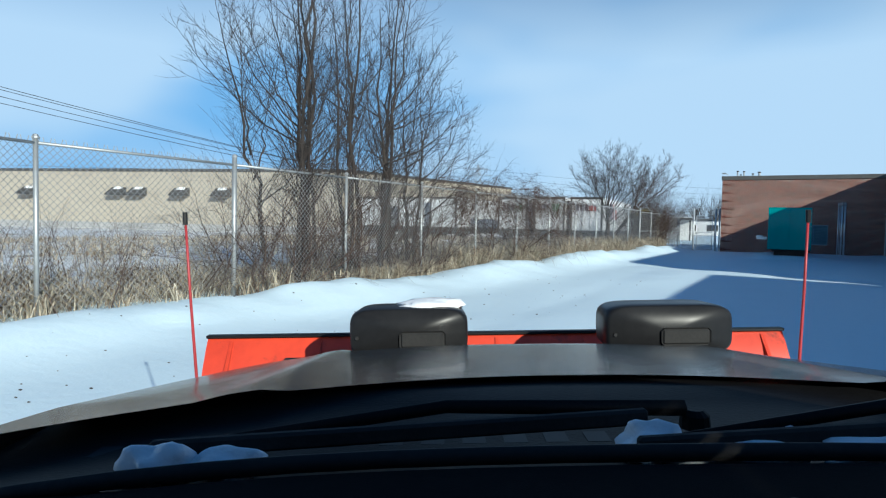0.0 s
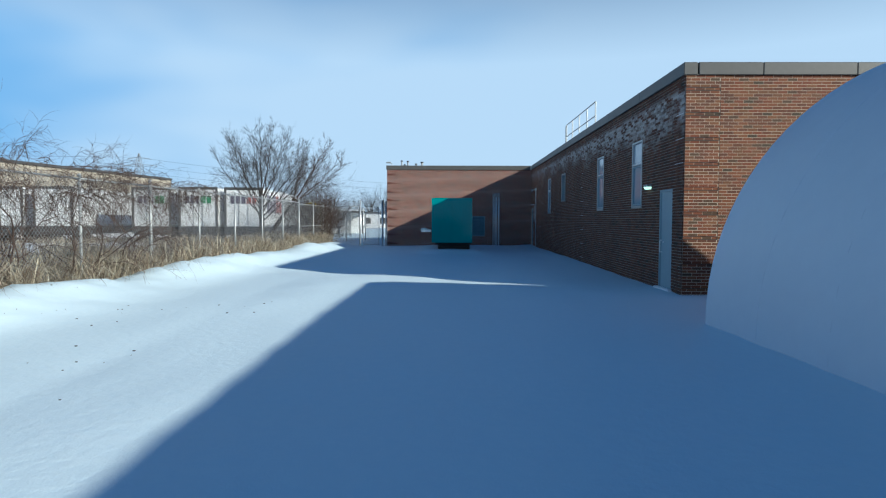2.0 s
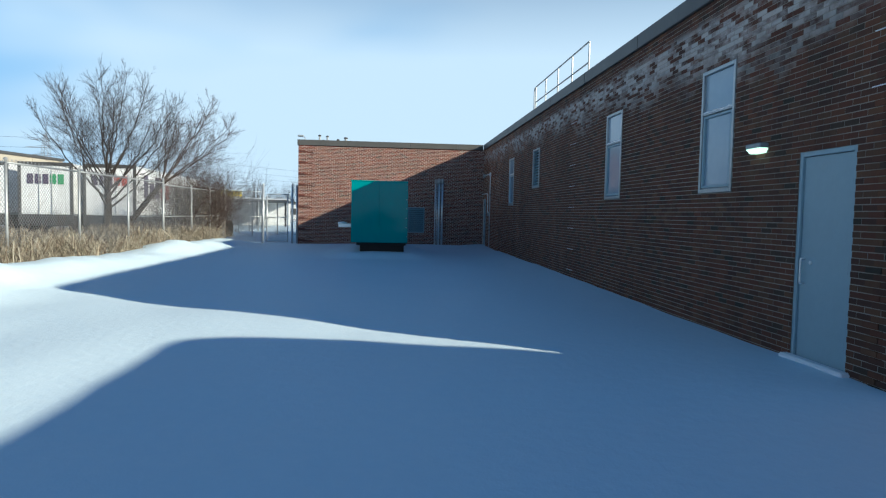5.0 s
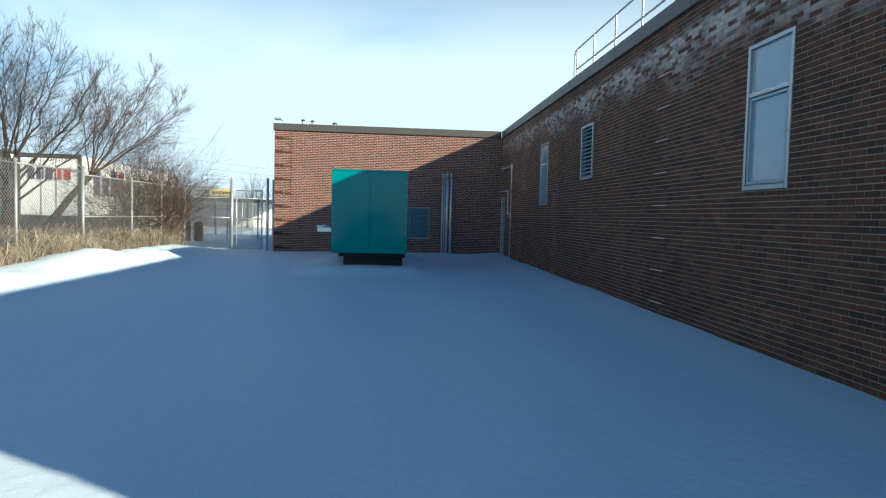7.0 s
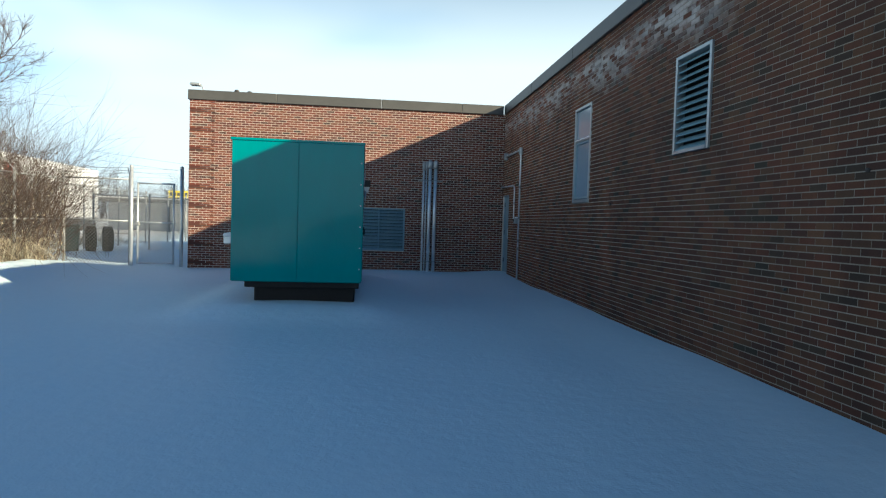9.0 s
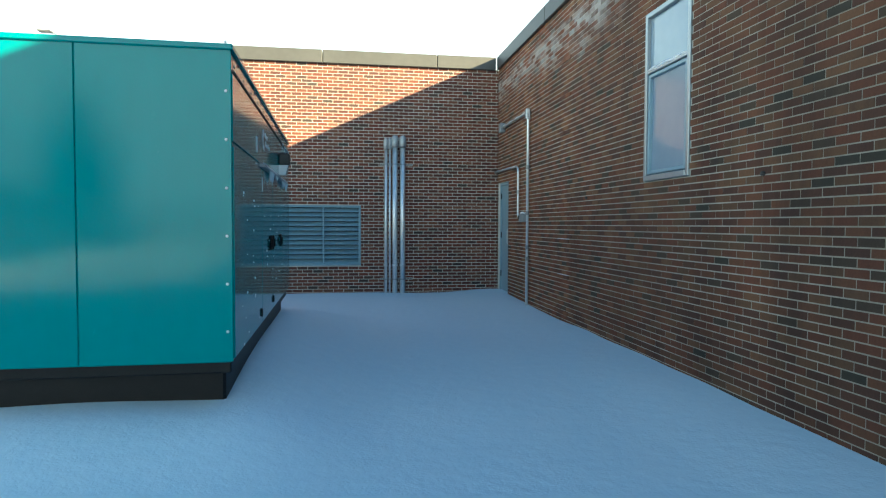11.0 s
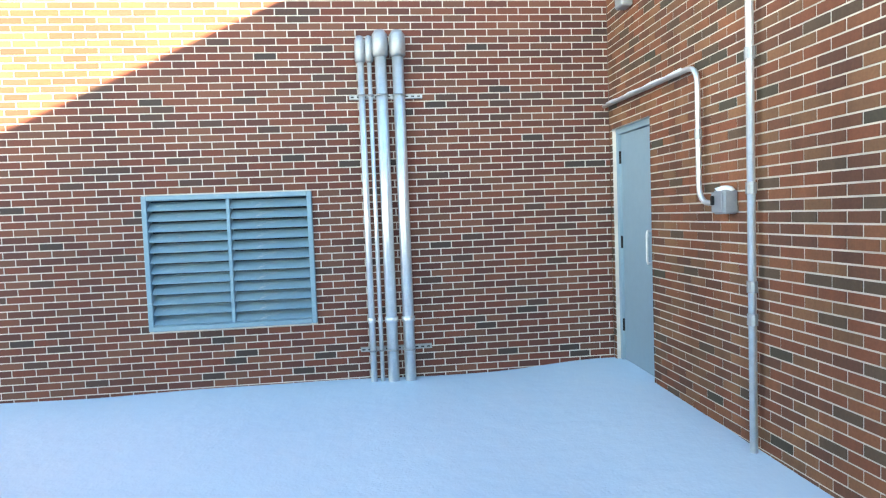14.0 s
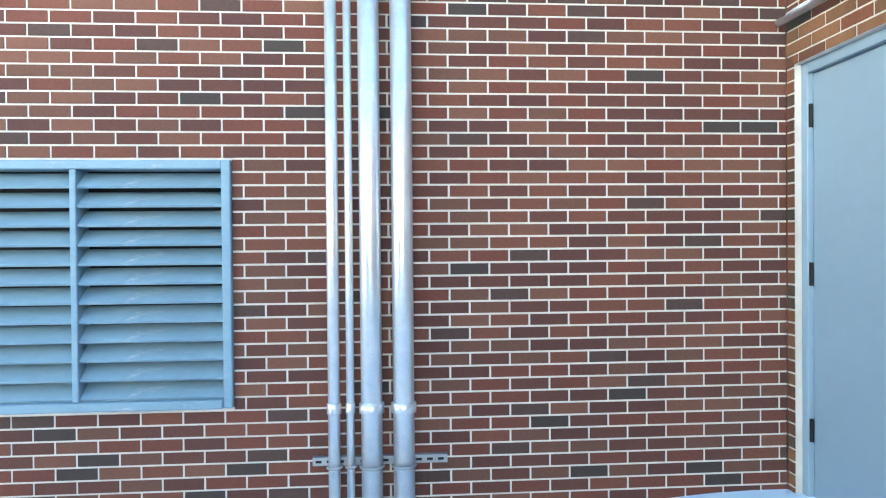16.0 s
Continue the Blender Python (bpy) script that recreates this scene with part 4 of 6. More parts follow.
# ---- generator ----
GX0, GX1, GY0, GY1, GZ0, GZ1 = -5.96, -3.99, -8.55, -3.43, 0.525, 2.70
GEN_TURN = Matrix.Translation((GX1, GY0, 0)) @ Matrix.Rotation(radians(0.8), 4, "Z") @ Matrix.Translation((-GX1, -GY0, 0))
gen = thing("generator", "large teal steel generator enclosure on a black skid in the snow", "generator", GEN_TURN)
body = Shape()
body.box(GX0, GX1, GY0, GY1, GZ0, GZ1, 0.015)
part("enclosure", body, TEAL, gen)
front = Shape().box(GX0 - 0.006, -4.978, GY0 - 0.012, GY0 - 0.001, GZ0 + 0.01, GZ1 - 0.02, 0.004)
part("front_panel", front, TEAL, gen)
part("front_panel", Shape().box(-4.971, GX1 + 0.006, GY0 - 0.012, GY0 - 0.001, GZ0 + 0.01, GZ1 - 0.02, 0.004), TEAL, gen)
part("roof_cap", Shape().box(GX0 - 0.03, GX1 + 0.02, GY0 - 0.03, GY1 + 0.03, GZ1 - 0.03, GZ1 + 0.012, 0.008), TEAL, gen)
part("skid", Shape().box(GX0 + 0.30, GX1 - 0.10, GY0 + 0.30, GY1 - 0.1, -0.25, GZ0 - 0.002, 0.02).box(GX0 + 0.18, GX1 - 0.03, GY0 + 0.12, GY1 - 0.05, GZ0 - 0.10, GZ0 - 0.003, 0.01), BLACK, gen, "black steel skid")
# side panels with seams
for y0, y1 in ((GY0 + 0.01, -6.9), (-6.895, -5.9), (-5.895, -4.86), (-4.855, GY1 - 0.01)):
    part("side_door", Shape().box(GX1 + 0.001, GX1 + 0.016, y0 + 0.004, y1 - 0.004, GZ0 + 0.03, 2.02, 0.004), TEAL, gen)
part("upper_side_panel", Shape().box(GX1 + 0.001, GX1 + 0.012, GY0 + 0.01, GY1 - 0.01, 2.06, 2.52, 0.003), TEAL, gen)
part("drip_rail", Shape().prism([(GX1, -6.92, 2.03), (GX1 + 0.055, -6.92, 2.03), (GX1 + 0.05, -6.92, 2.045), (GX1, -6.92, 2.075)], (0, 2.80, 0)), BOX_GREY, gen, "drip rail edged with frozen snow")
part("gutter", Shape().prism([(GX1, GY0, 2.53), (GX1 + 0.022, GY0, 2.53), (GX1 + 0.022, GY0, 2.54), (GX1, GY0, 2.55)], (0, GY1 - GY0, 0)), LAMP_BODY, gen, "dark gutter strip")
rng = random.Random(3)
for y0, y1, count, most in ((-6.42, -6.05, 13, 0.15), (-5.95, -5.5, 6, 0.06), (-5.0, -4.15, 20, 0.11)):
    for k in range(count):
        y, n = rng.uniform(y0, y1), most * rng.uniform(0.25, 1.0)
        part("icicle", Shape().tube([(GX1 + 0.045, y, 2.04), (GX1 + 0.043, y + 0.004, 2.03 - n * 0.5), (GX1 + 0.042, y, 2.03 - n)], [0.010, 0.006, 0.001], 5), ICE, gen)
for k in range(5):
    y, n = rng.uniform(-5.2, GY1 - 0.1), rng.uniform(0.02, 0.07)
    part("icicle", Shape().tube([(GX1 + 0.03, y, 2.53), (GX1 + 0.03, y, 2.52 - n)], [0.007, 0.001], 5), ICE, gen)
crust = Shape()
crust.tube([(GX1 + 0.035, -6.92 + 0.2 * k, 2.062 + 0.004 * math.sin(k * 1.7)) for k in range(15)], [0.008 + 0.003 * math.sin(k * 2.3) for k in range(15)], 6)
part("rail_snow", crust, SNOW, gen, "", True)
for k in range(7):
    z = GZ0 + 0.22 + k * 0.33
    part("rivet", Shape().lathe([(0, 0.011), (0.006, 0.009), (0.008, 0.001)], (GX1 - 0.03, GY0 - 0.011, z), (GX1 - 0.03, GY0 - 0.1, z), 8), STEEL, gen)
for k in range(9):
    y = GY0 + 0.25 + k * 0.46
    part("rivet", Shape().lathe([(0, 0.014), (0.008, 0.011), (0.01, 0.001)], (GX1 + 0.011, y, 2.62), (GX1 + 0.1, y, 2.62), 8), BLACK, gen)
for y in (-6.15, -5.92, -4.98):
    h = part("latch", Shape().box(GX1 + 0.015, GX1 + 0.035, y - 0.035, y + 0.035, 1.21, 1.37, 0.01), BLACK, gen, "black paddle latch")
    part("paddle", Shape().box(GX1 + 0.034, GX1 + 0.048, y - 0.02, y + 0.02, 1.24, 1.33, 0.006), PLASTIC, h)
for y in (-5.90, -7.0):
    part("lift_eye", Shape().box(GX1 + 0.015, GX1 + 0.03, y - 0.03, y + 0.03, 0.62, 0.70, 0.01), BLACK, gen)
part("label_plate", Shape().box(GX1 + 0.016, GX1 + 0.019, -6.075, -6.005, 1.22, 1.36, 0.001), WHITE_VINYL, gen, "small white label")
part("label_mark", Shape().box(GX1 + 0.0191, GX1 + 0.020, -6.065, -6.015, 1.325, 1.345), RED_PANEL, gen)
for y, z0, z1 in ((-7.24, 2.13, 2.27), (-6.86, 1.80, 1.93)):
    part("label_plate", Shape().box(GX1 + 0.012, GX1 + 0.0185, y - 0.025, y + 0.025, z0, z1, 0.001), WHITE_VINYL, gen, "small white label")
rng = random.Random(11)
flakes = Shape()
for k in range(60):
    y, z = rng.uniform(GY0 + 0.3, -4.4), rng.uniform(0.55, 1.75)
    w = rng.uniform(0.004, 0.02)
    flakes.box(GX1 + 0.016, GX1 + 0.019, y - w, y + w, z - w * 0.5, z + w * 0.4)
tagged(part("snow_flecks", flakes, SNOW, gen, "flecks of snow"), "", "", "", "stuff")
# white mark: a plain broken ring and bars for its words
ring = Shape()
cy, cz = -6.72, 2.30
outer = [(GX1 + 0.0125, cy + 0.098 * math.cos(a), cz + 0.11 * math.sin(a)) for a in np.linspace(0.75, 2 * math.pi - 0.75, 22)]
inner = [(GX1 + 0.0125, cy + 0.03 + 0.045 * math.cos(a), cz + 0.05 * math.sin(a)) for a in np.linspace(2 * math.pi - 0.9, 0.9, 16)]
n_out = len(outer)
v = outer + inner
w = [(p[0] + 0.003, p[1], p[2]) for p in v]
tri = []
for i in range(n_out - 1):
    j0, j1 = len(v) - 1 - int(i * 15 / 21), len(v) - 1 - int((i + 1) * 15 / 21)
    tri.append((i, i + 1, j1, j0) if j0 != j1 else (i, i + 1, j0))
ring.add(w, tri)
part("mark", ring, WHITE_VINYL, gen, "plain white broken ring")
for words, z in (("Power", 2.345), ("Generation", 2.262)):
    letters = bpy.data.curves.new("lettering", "FONT")
    letters.body, letters.size, letters.extrude, letters.resolution_u = words, 0.082, 0.0015, 3
    flat = new("lettering_curve", letters)
    word = part("lettering", Shape().box(0, 1, 0, 1, 0, 1), WHITE_VINYL, gen, "white lettering")
    word.data = bpy.data.meshes.new_from_object(flat)
    word.data.materials.append(WHITE_VINYL)
    word.matrix_local = Matrix(((0, 0, 1, GX1 + 0.014), (1, 0, 0, -6.56), (0, 1, 0, z), (0, 0, 0, 1)))
    bpy.data.objects.remove(flat)
t = thing("enclosure_lamp", "dark wall-pack lamp with a clear lens on the generator side", "wall lamp", GEN_TURN @ pose(GX1 + 0.012, -4.99, 2.08))
part("housing", Shape().box(0.0, 0.13, -0.085, 0.085, 0.14, 0.28, 0.012), LAMP_BODY, t)
part("lens", Shape().prism([(0.0, -0.07, 0.139), (0.115, -0.07, 0.139), (0.08, -0.07, 0.02), (0.0, -0.07, 0.02)], (0, 0.14, 0)), LENS, t, "clear prismatic lens")
t = thing("generator_side_box", "small steel filler box capped with snow on the generator side", "filler box", GEN_TURN @ pose(-6.33, -6.2, 1.0))
part("body", Shape().box(-0.22, 0.295, -0.15, 0.15, 0.0, 0.14, 0.015), STEEL, t)
part("snow_cap", Shape().lump((-0.08, 0, 0.14), (0.19, 0.15, 0.07), 8.0), SNOW, t, "cap of snow", True)


# ---- chain-link fence ----
def link_mesh(a, b, z0, z1, ground=None, pitch=0.10, r=0.0046):
    """Woven wire between two feet, as crossing diagonal wires."""
    a, b = Vector(a), Vector(b)
    way = b - a
    length, s = way.length, Shape()
    way.normalize()
    side = Vector((-way.y, way.x, 0))
    h = z1 - z0
    n = int((length + h) / pitch)
    for lean in (1, -1):
        for k in range(n + 1):
            u0 = k * pitch - (h if lean > 0 else 0)
            p0, p1 = [u0, 0.0], [u0 + lean * h, h]
            pts = []
            for p, q in ((p0, p1), (p1, p0)):
                u, z = p
                if u < 0:
                    z, u = z + (q[1] - z) * (0 - u) / (q[0] - u), 0
                elif u > length:
                    z, u = z + (q[1] - z) * (u - length) / (u - q[0]), length
                pts.append(a + way * u + Vector((0, 0, z0 + z)))
            if (pts[0] - pts[1]).length > 0.03:
                off = side * 0.002 * lean
                ends = []
                for p in pts:
                    ends += [p + off + side * r, p + off + Vector((0, 0, r * 1.2)) - side * r * 0.5, p + off - Vector((0, 0, r * 1.2)) - side * r * 0.5]
                s.add(ends, [(0, 1, 4, 3), (1, 2, 5, 4), (2, 0, 3, 5)])
    return s


def link_fence(name, feet, z0, z1, label, arms=False, mid=False, spikes=True, top=True):
    t = thing(name, label, "fence")
    for i, (x, y) in enumerate(feet):
        h = z1 + (0.05 if i % 5 else 0.12)
        part("post", Shape().tube([(x, y, ground_height(x, y) - 0.3), (x, y, h)], 0.033 if i % 5 else 0.042, 10), STEEL_DULL, t, "", True)
        part("post_cap", Shape().lathe([(0, 0.045), (0.02, 0.045), (0.05, 0.03), (0.06, 0.002)], (x, y, h - 0.01), (x, y, h + 1), 8), STEEL_DULL, t)
        if arms:
            part("arm", Shape().tube([(x, y, h), (x + arms * 0.25, y + 0.02, h + 0.28)], 0.014, 5), STEEL_DULL, t)
    for (xa, ya), (xb, yb) in zip(feet, feet[1:]):
        part("wire_mesh", link_mesh((xa, ya, 0), (xb, yb, 0), z0, z1), WIRE, t)
        if top:
            part("top_rail", Shape().tube([(xa, ya, z1 - 0.02), (xb, yb, z1 - 0.02)], 0.021, 8), STEEL_DULL, t, "", True)
        if arms:
            for k in (0.35, 0.65, 0.95):
                dx, dz = arms * 0.25 * k, 0.05 + 0.28 * k
                part("barbed_wire", Shape().tube([(xa + dx, ya, z1 + dz), ((xa + xb) / 2 + dx, (ya + yb) / 2, z1 + dz - 0.03), (xb + dx, yb, z1 + dz)], 0.006, 4), WIRE, t)
        if mid:
            part("mid_rail", Shape().tube([(xa, ya, (z0 + z1) / 2), (xb, yb, (z0 + z1) / 2)], 0.018, 8), STEEL_DULL, t, "", True)
        if spikes:
            s = Shape()
            n = int(math.hypot(xb - xa, yb - ya) / 0.072)
            for k in range(n):
                x, y = xa + (xb - xa) * (k + 0.5) / n, ya + (yb - ya) * (k + 0.5) / n
                s.tube([(x, y, z1 - 0.01), (x + 0.008 * (-1) ** k, y + 0.014 * (-1) ** k, z1 + 0.06)], 0.0055, 3, False)
            tagged(part("wire_fringe", s, WIRE, t), "", "", "", "stuff")
    return t


posts_y = [-53.0, -49.95, -46.9, -44.05, -41.0, -37.75, -34.7, -31.65, -28.6, -25.55, -22.5, -19.45, -16.4, -13.35, -10.3, -7.25]
link_fence("chain_link_fence", [(fence_x(y) + 0.19 * max(0.0, -41.0 - y), y) for y in posts_y], 0.16, 2.52, "tall galvanised chain-link fence along the field with twisted wire ends")
posts_y = [-7.25, -4.2, -1.8, 0.6]
link_fence("chain_link_fence", [(fence_x(y) + 0.18 * smooth_step(-8, 1, y), y) for y in posts_y], 0.12, 2.45, "chain-link fence with slanted arms near the gate", arms=-1, mid=True, spikes=False)
link_fence("chain_link_fence", [(-12.62, 0.6), (-10.82, 0.6)], 0.05, 2.5, "short chain-link fence panel beside the gate", arms=-0.3, mid=True, spikes=False)
link_fence("chain_link_fence", [(-15.25, y) for y in (4.5, 7.9, 11.3, 14.7, 18.1, 21.5, 24.9)], 0.05, 2.55, "dark chain-link fence with bent arms beyond the gate", arms=1, spikes=False)
gate = thing("chain_link_gate", "narrow chain-link gate in a galvanised pipe frame", "gate", pose(0, 0.6, 0))
for x in (-10.60, -9.60):
    part("stile", Shape().tube([(x, 0, 0.05), (x, 0, 2.40)], 0.026, 10), STEEL, gate, "", True)
for z in (0.07, 1.25, 2.38):
    part("rail", Shape().tube([(-10.60, 0, z), (-9.60, 0, z)], 0.024, 10), STEEL, gate, "", True)
part("wire_mesh", link_mesh((-10.60, 0, 0), (-9.60, 0, 0), 0.08, 2.38), WIRE, gate)
part("latch", Shape().box(-10.66, -10.54, -0.05, 0.03, 1.15, 1.27, 0.01), STEEL_DULL, gate)
for x, h in ((-10.78, 2.85), (-9.38, 2.85), (-9.15, 2.8)):
    t = thing("gate_post", "stout galvanised gate post", "post", pose(x, 0.6, 0), "gate posts")
    part("pipe", Shape().tube([(0, 0, -0.3), (0, 0, h)], 0.05, 12), STEEL, t, "", True)
    part("cap", Shape().lathe([(0, 0.056), (0.03, 0.056), (0.06, 0.03), (0.07, 0.002)], (0, 0, h - 0.01), (0, 0, h + 1), 12), STEEL, t)
t = thing("gate_wires", "strands of wire above the gate", "wire", pose(0, 0.6, 0))
for z in (2.55, 2.68, 2.8):
    part("strand", Shape().tube([(-12.62, 0, z - 0.05), (-10.8, 0, z), (-9.38, 0, z)], 0.004, 4), WIRE, t)
link_fence("chain_link_fence", [(-14.6, 7.2), (-13.0, 8.6), (-11.8, 10.4), (-10.6, 12.4)], 0.0, 2.2, "old chain-link fence with dark slanted posts beyond the gate", arms=True, mid=False, spikes=False)


# ---- trees, brush and grass ----
def grow(s, rng, start, way, length, radius, depth, lift, bend, kids, sides, spread_a, shrink):
    """A limb as a tapering tube with forks; thin twigs at the end."""
    n = 5 if depth > 1 else 4
    pts, p, d = [Vector(start)], Vector(start), Vector(way).normalized()
    for k in range(n):
        d = (d + Vector((rng.gauss(0, bend), rng.gauss(0, bend), rng.gauss(0, bend * 0.6) + lift))).normalized()
        p = p + d * (length / n)
        pts.append(p.copy())
    tip = radius * (0.45 if depth > 0 else 0.25)
    radii = [radius + (tip - radius) * k / n for k in range(n + 1)]
    s.tube(pts, radii, sides if depth > 1 else (4 if depth == 1 else 3), False)
    if depth == 0:
        return
    for k in range(kids[depth]):
        at = rng.uniform(0.28, 1.0) if k else 1.0
        i = min(int(at * n), n - 1)
        base = pts[i].lerp(pts[i + 1], at * n - i)
        along = (pts[i + 1] - pts[i]).normalized()
        side = along.orthogonal().normalized()
        side = (Matrix.Rotation(rng.uniform(0, 2 * math.pi), 3, along) @ side)
        a = rng.uniform(*spread_a) if k else rng.uniform(0.05, 0.25)
        nd = along * math.cos(a) + side * math.sin(a)
        grow(s, rng, base, nd, length * rng.uniform(*shrink), max(radii[i] * rng.uniform(0.40, 0.62), 0.0034), depth - 1, lift, bend, kids, sides, spread_a, shrink)


def tree(name, label, place, seed, stems, depth, length, radius, kids, lift=0.04, bend=0.10, spread_a=(0.35, 0.85), shrink=(0.5, 0.8), mat=None, trunk=None):
    rng = random.Random(seed)
    t = thing(name, label, "tree" if "tree" in name else "bush", place)
    if trunk:
        path, r0, r1 = trunk
        part("trunk", Shape().tube(path, [r0 + (r1 - r0) * k / (len(path) - 1) for k in range(len(path))], 9), mat or BARK, t, "", True)
    for foot, way, scale in stems:
        limb = Shape()
        grow(limb, rng, foot, way, length * scale, radius * scale, depth, lift, bend, kids, 6, spread_a, shrink)
        part("limb" if trunk else "stem", limb, mat or BARK, t, "bare limb with fine twigs")
    return t


def brush(name, label, seed, stems, depth, length, radius, kids, lift=0.04, bend=0.10, spread_a=(0.35, 0.85), shrink=(0.5, 0.8)):
    """Tangled leafless growth that nobody could count."""
    rng, limbs = random.Random(seed), Shape()
    for foot, way, scale in stems:
        grow(limbs, rng, foot, way, length * scale, radius * scale, depth, lift, bend, kids, 6, spread_a, shrink)
    return tagged(part(name, limbs, BARK_RED), label, "brush", "", "stuff")


def arching_limb(s, rng, foot, target, radius, count, reach, out=0.6, up=0.42, first=0.25, depth=2, kids=(0, 4, 6)):
    """A limb that leaves its foot sideways, bends upwards to its target and carries rising side branches."""
    foot, target = Vector(foot), Vector(target)
    way = target - foot
    knee = foot + Vector((way.x * out, way.y * out, way.z * up))
    n = 10
    pts = []
    for k in range(n + 1):
        u = k / n
        p = foot * (1 - u) ** 2 + knee * (2 * u * (1 - u)) + target * u ** 2
        w = 0.010 * way.length * math.sin(math.pi * u)
        pts.append(p + Vector((rng.gauss(0, w), rng.gauss(0, w), rng.gauss(0, w * 0.5))))
    radii = [radius * (1 - 0.88 * (k / n) ** 0.8) for k in range(n + 1)]
    s.tube(pts, radii, 7, False)
    for k in range(count):
        at = first + (0.99 - first) * (k + rng.random()) / count
        i = min(int(at * n), n - 1)
        base, along = pts[i].lerp(pts[i + 1], at * n - i), (pts[i + 1] - pts[i]).normalized()
        side = Matrix.Rotation(rng.uniform(0, 2 * math.pi), 3, along) @ along.orthogonal().normalized()
        a = rng.uniform(0.35, 0.95)
        size = reach * (0.45 + 0.75 * (1 - at)) * rng.uniform(0.6, 1.25)
        grow(s, rng, base, along * math.cos(a) + side * math.sin(a), size, max(radii[i] * rng.uniform(0.2, 0.34), 0.0065), depth, 0.05, 0.06, kids, 5, (0.35, 0.9), (0.35, 0.65))


rng = random.Random(21)
clump_tree = thing("multi_stem_tree", "tall bare many-stemmed tree clump growing through the fence line", "tree")
for k in range(17):
    u = k / 16
    y = -36.1 + 4.6 * u + rng.uniform(-0.25, 0.25)
    x = fence_x(y) - rng.uniform(0.15, 0.9)
    z = ground_height(x, y) - 0.1
    tall = rng.uniform(6.0, 8.3) if 0 < k < 15 else 5.2
    lean = 1.5 * (u - 0.45)
    limb = Shape()
    top = (x + rng.gauss(0, 0.45), y + lean + rng.gauss(0, 0.4), z + tall)
    arching_limb(limb, rng, (x, y, z), top, rng.uniform(0.05, 0.08), 24, 1.25, 0.35, 0.5, 0.16, 2, (0, 3, 5))
    for j in range(3):
        h = rng.uniform(0.22, 0.6)
        a, span = rng.uniform(0, 6.283), rng.uniform(1.1, 2.2)
        drift = 0.9 * (1 if u > 0.5 else -1)
        foot = (x + (top[0] - x) * h * 0.75, y + (top[1] - y) * h * 0.75, z + tall * h)
        arching_limb(limb, rng, foot, (foot[0] + span * math.cos(a) * 0.7, foot[1] + span * math.sin(a) + drift, foot[2] + rng.uniform(1.2, 2.6)), 0.024, 10, 0.85, 0.68, 0.3, 0.25, 2, (0, 3, 4))
    part("stem", limb, BARK, clump_tree, "bare stem with fine twigs")
low = []
for k in range(150):
    y = -37.2 + 6.6 * rng.random() if k < 125 else rng.uniform(-43.6, -37.5)
    x = fence_x(y) - rng.uniform(-0.1, 1.4)
    low.append(((x, y, ground_height(x, y) - 0.05), (rng.gauss(0, 0.5), rng.gauss(0, 0.6), 1.0), rng.uniform(0.5, 1.15) * (1.0 if k < 125 else 0.45)))
brush("brush", "tangled bare brush below the many-stemmed tree", 8, low, 2, 1.7, 0.016, [0, 5, 5], lift=0.02, bend=0.2)
t = thing("bare_tree", "round-crowned bare deciduous tree behind the fence", "tree")
part("trunk", Shape().tube([(-14.72, -7.4, -0.2), (-14.74, -7.38, 0.7), (-14.68, -7.32, 1.4), (-14.70, -7.3, 2.1), (-14.72, -7.3, 2.9)], [0.17, 0.145, 0.13, 0.115, 0.08], 9), BARK, t, "", True)
for k in range(17):
    a, tilt = 2.39996 * k + rng.uniform(-0.2, 0.2), 1.50 * math.sqrt((k + 0.4) / 17)
    limb = Shape()
    goal = (-14.62 + 2.45 * math.cos(a) * math.sin(tilt), -7.25 + 2.45 * math.sin(a) * math.sin(tilt), 4.35 + 2.15 * math.cos(tilt))
    arching_limb(limb, rng, (-14.70, -7.3, 2.85 - 0.085 * k), goal, rng.uniform(0.032, 0.046), 24, 0.95, 0.62, 0.42)
    part("limb", limb, BARK, t, "bare limb with fine twigs")
t = thing("leaning_tree", "bare tree leaning over the fence towards the gate", "tree")
part("trunk", Shape().tube([(-15.3, -5.3, -0.1), (-14.75, -5.2, 1.0), (-14.15, -5.05, 1.9), (-13.6, -4.9, 2.6)], [0.13, 0.115, 0.10, 0.085], 9), BARK, t, "", True)
for k in range(11):
    a, tilt = 2.39996 * k + 0.7, 1.45 * math.sqrt((k + 0.4) / 11)
    limb = Shape()
    goal = (-12.25 + 1.65 * math.cos(a) * math.sin(tilt), -4.75 + 1.7 * math.sin(a) * math.sin(tilt), 4.35 + 1.65 * math.cos(tilt))
    arching_limb(limb, rng, (-13.62 - 0.06 * (k % 4), -4.91, 2.58 - 0.07 * (k % 4)), goal, rng.uniform(0.022, 0.036), 18, 0.8, 0.55, 0.45)
    part("limb", limb, BARK_RED, t, "bare limb with fine twigs")
hedge = []
for k in range(190):
    y = -3.8 + 4.6 * rng.random() ** 0.7
    x = fence_x(y) + 0.25 - rng.uniform(0.0, 1.7)
    hedge.append(((x, y, ground_height(x, y) - 0.05), (rng.gauss(0, 0.35), rng.gauss(0, 0.35), 1.0), rng.uniform(0.6, 1.2)))
brush("brush", "dense leafless hedge in the fence corner beside the gate", 31, hedge, 2, 2.2, 0.012, [0, 6, 5], lift=0.03, bend=0.16)
leaves = Shape()
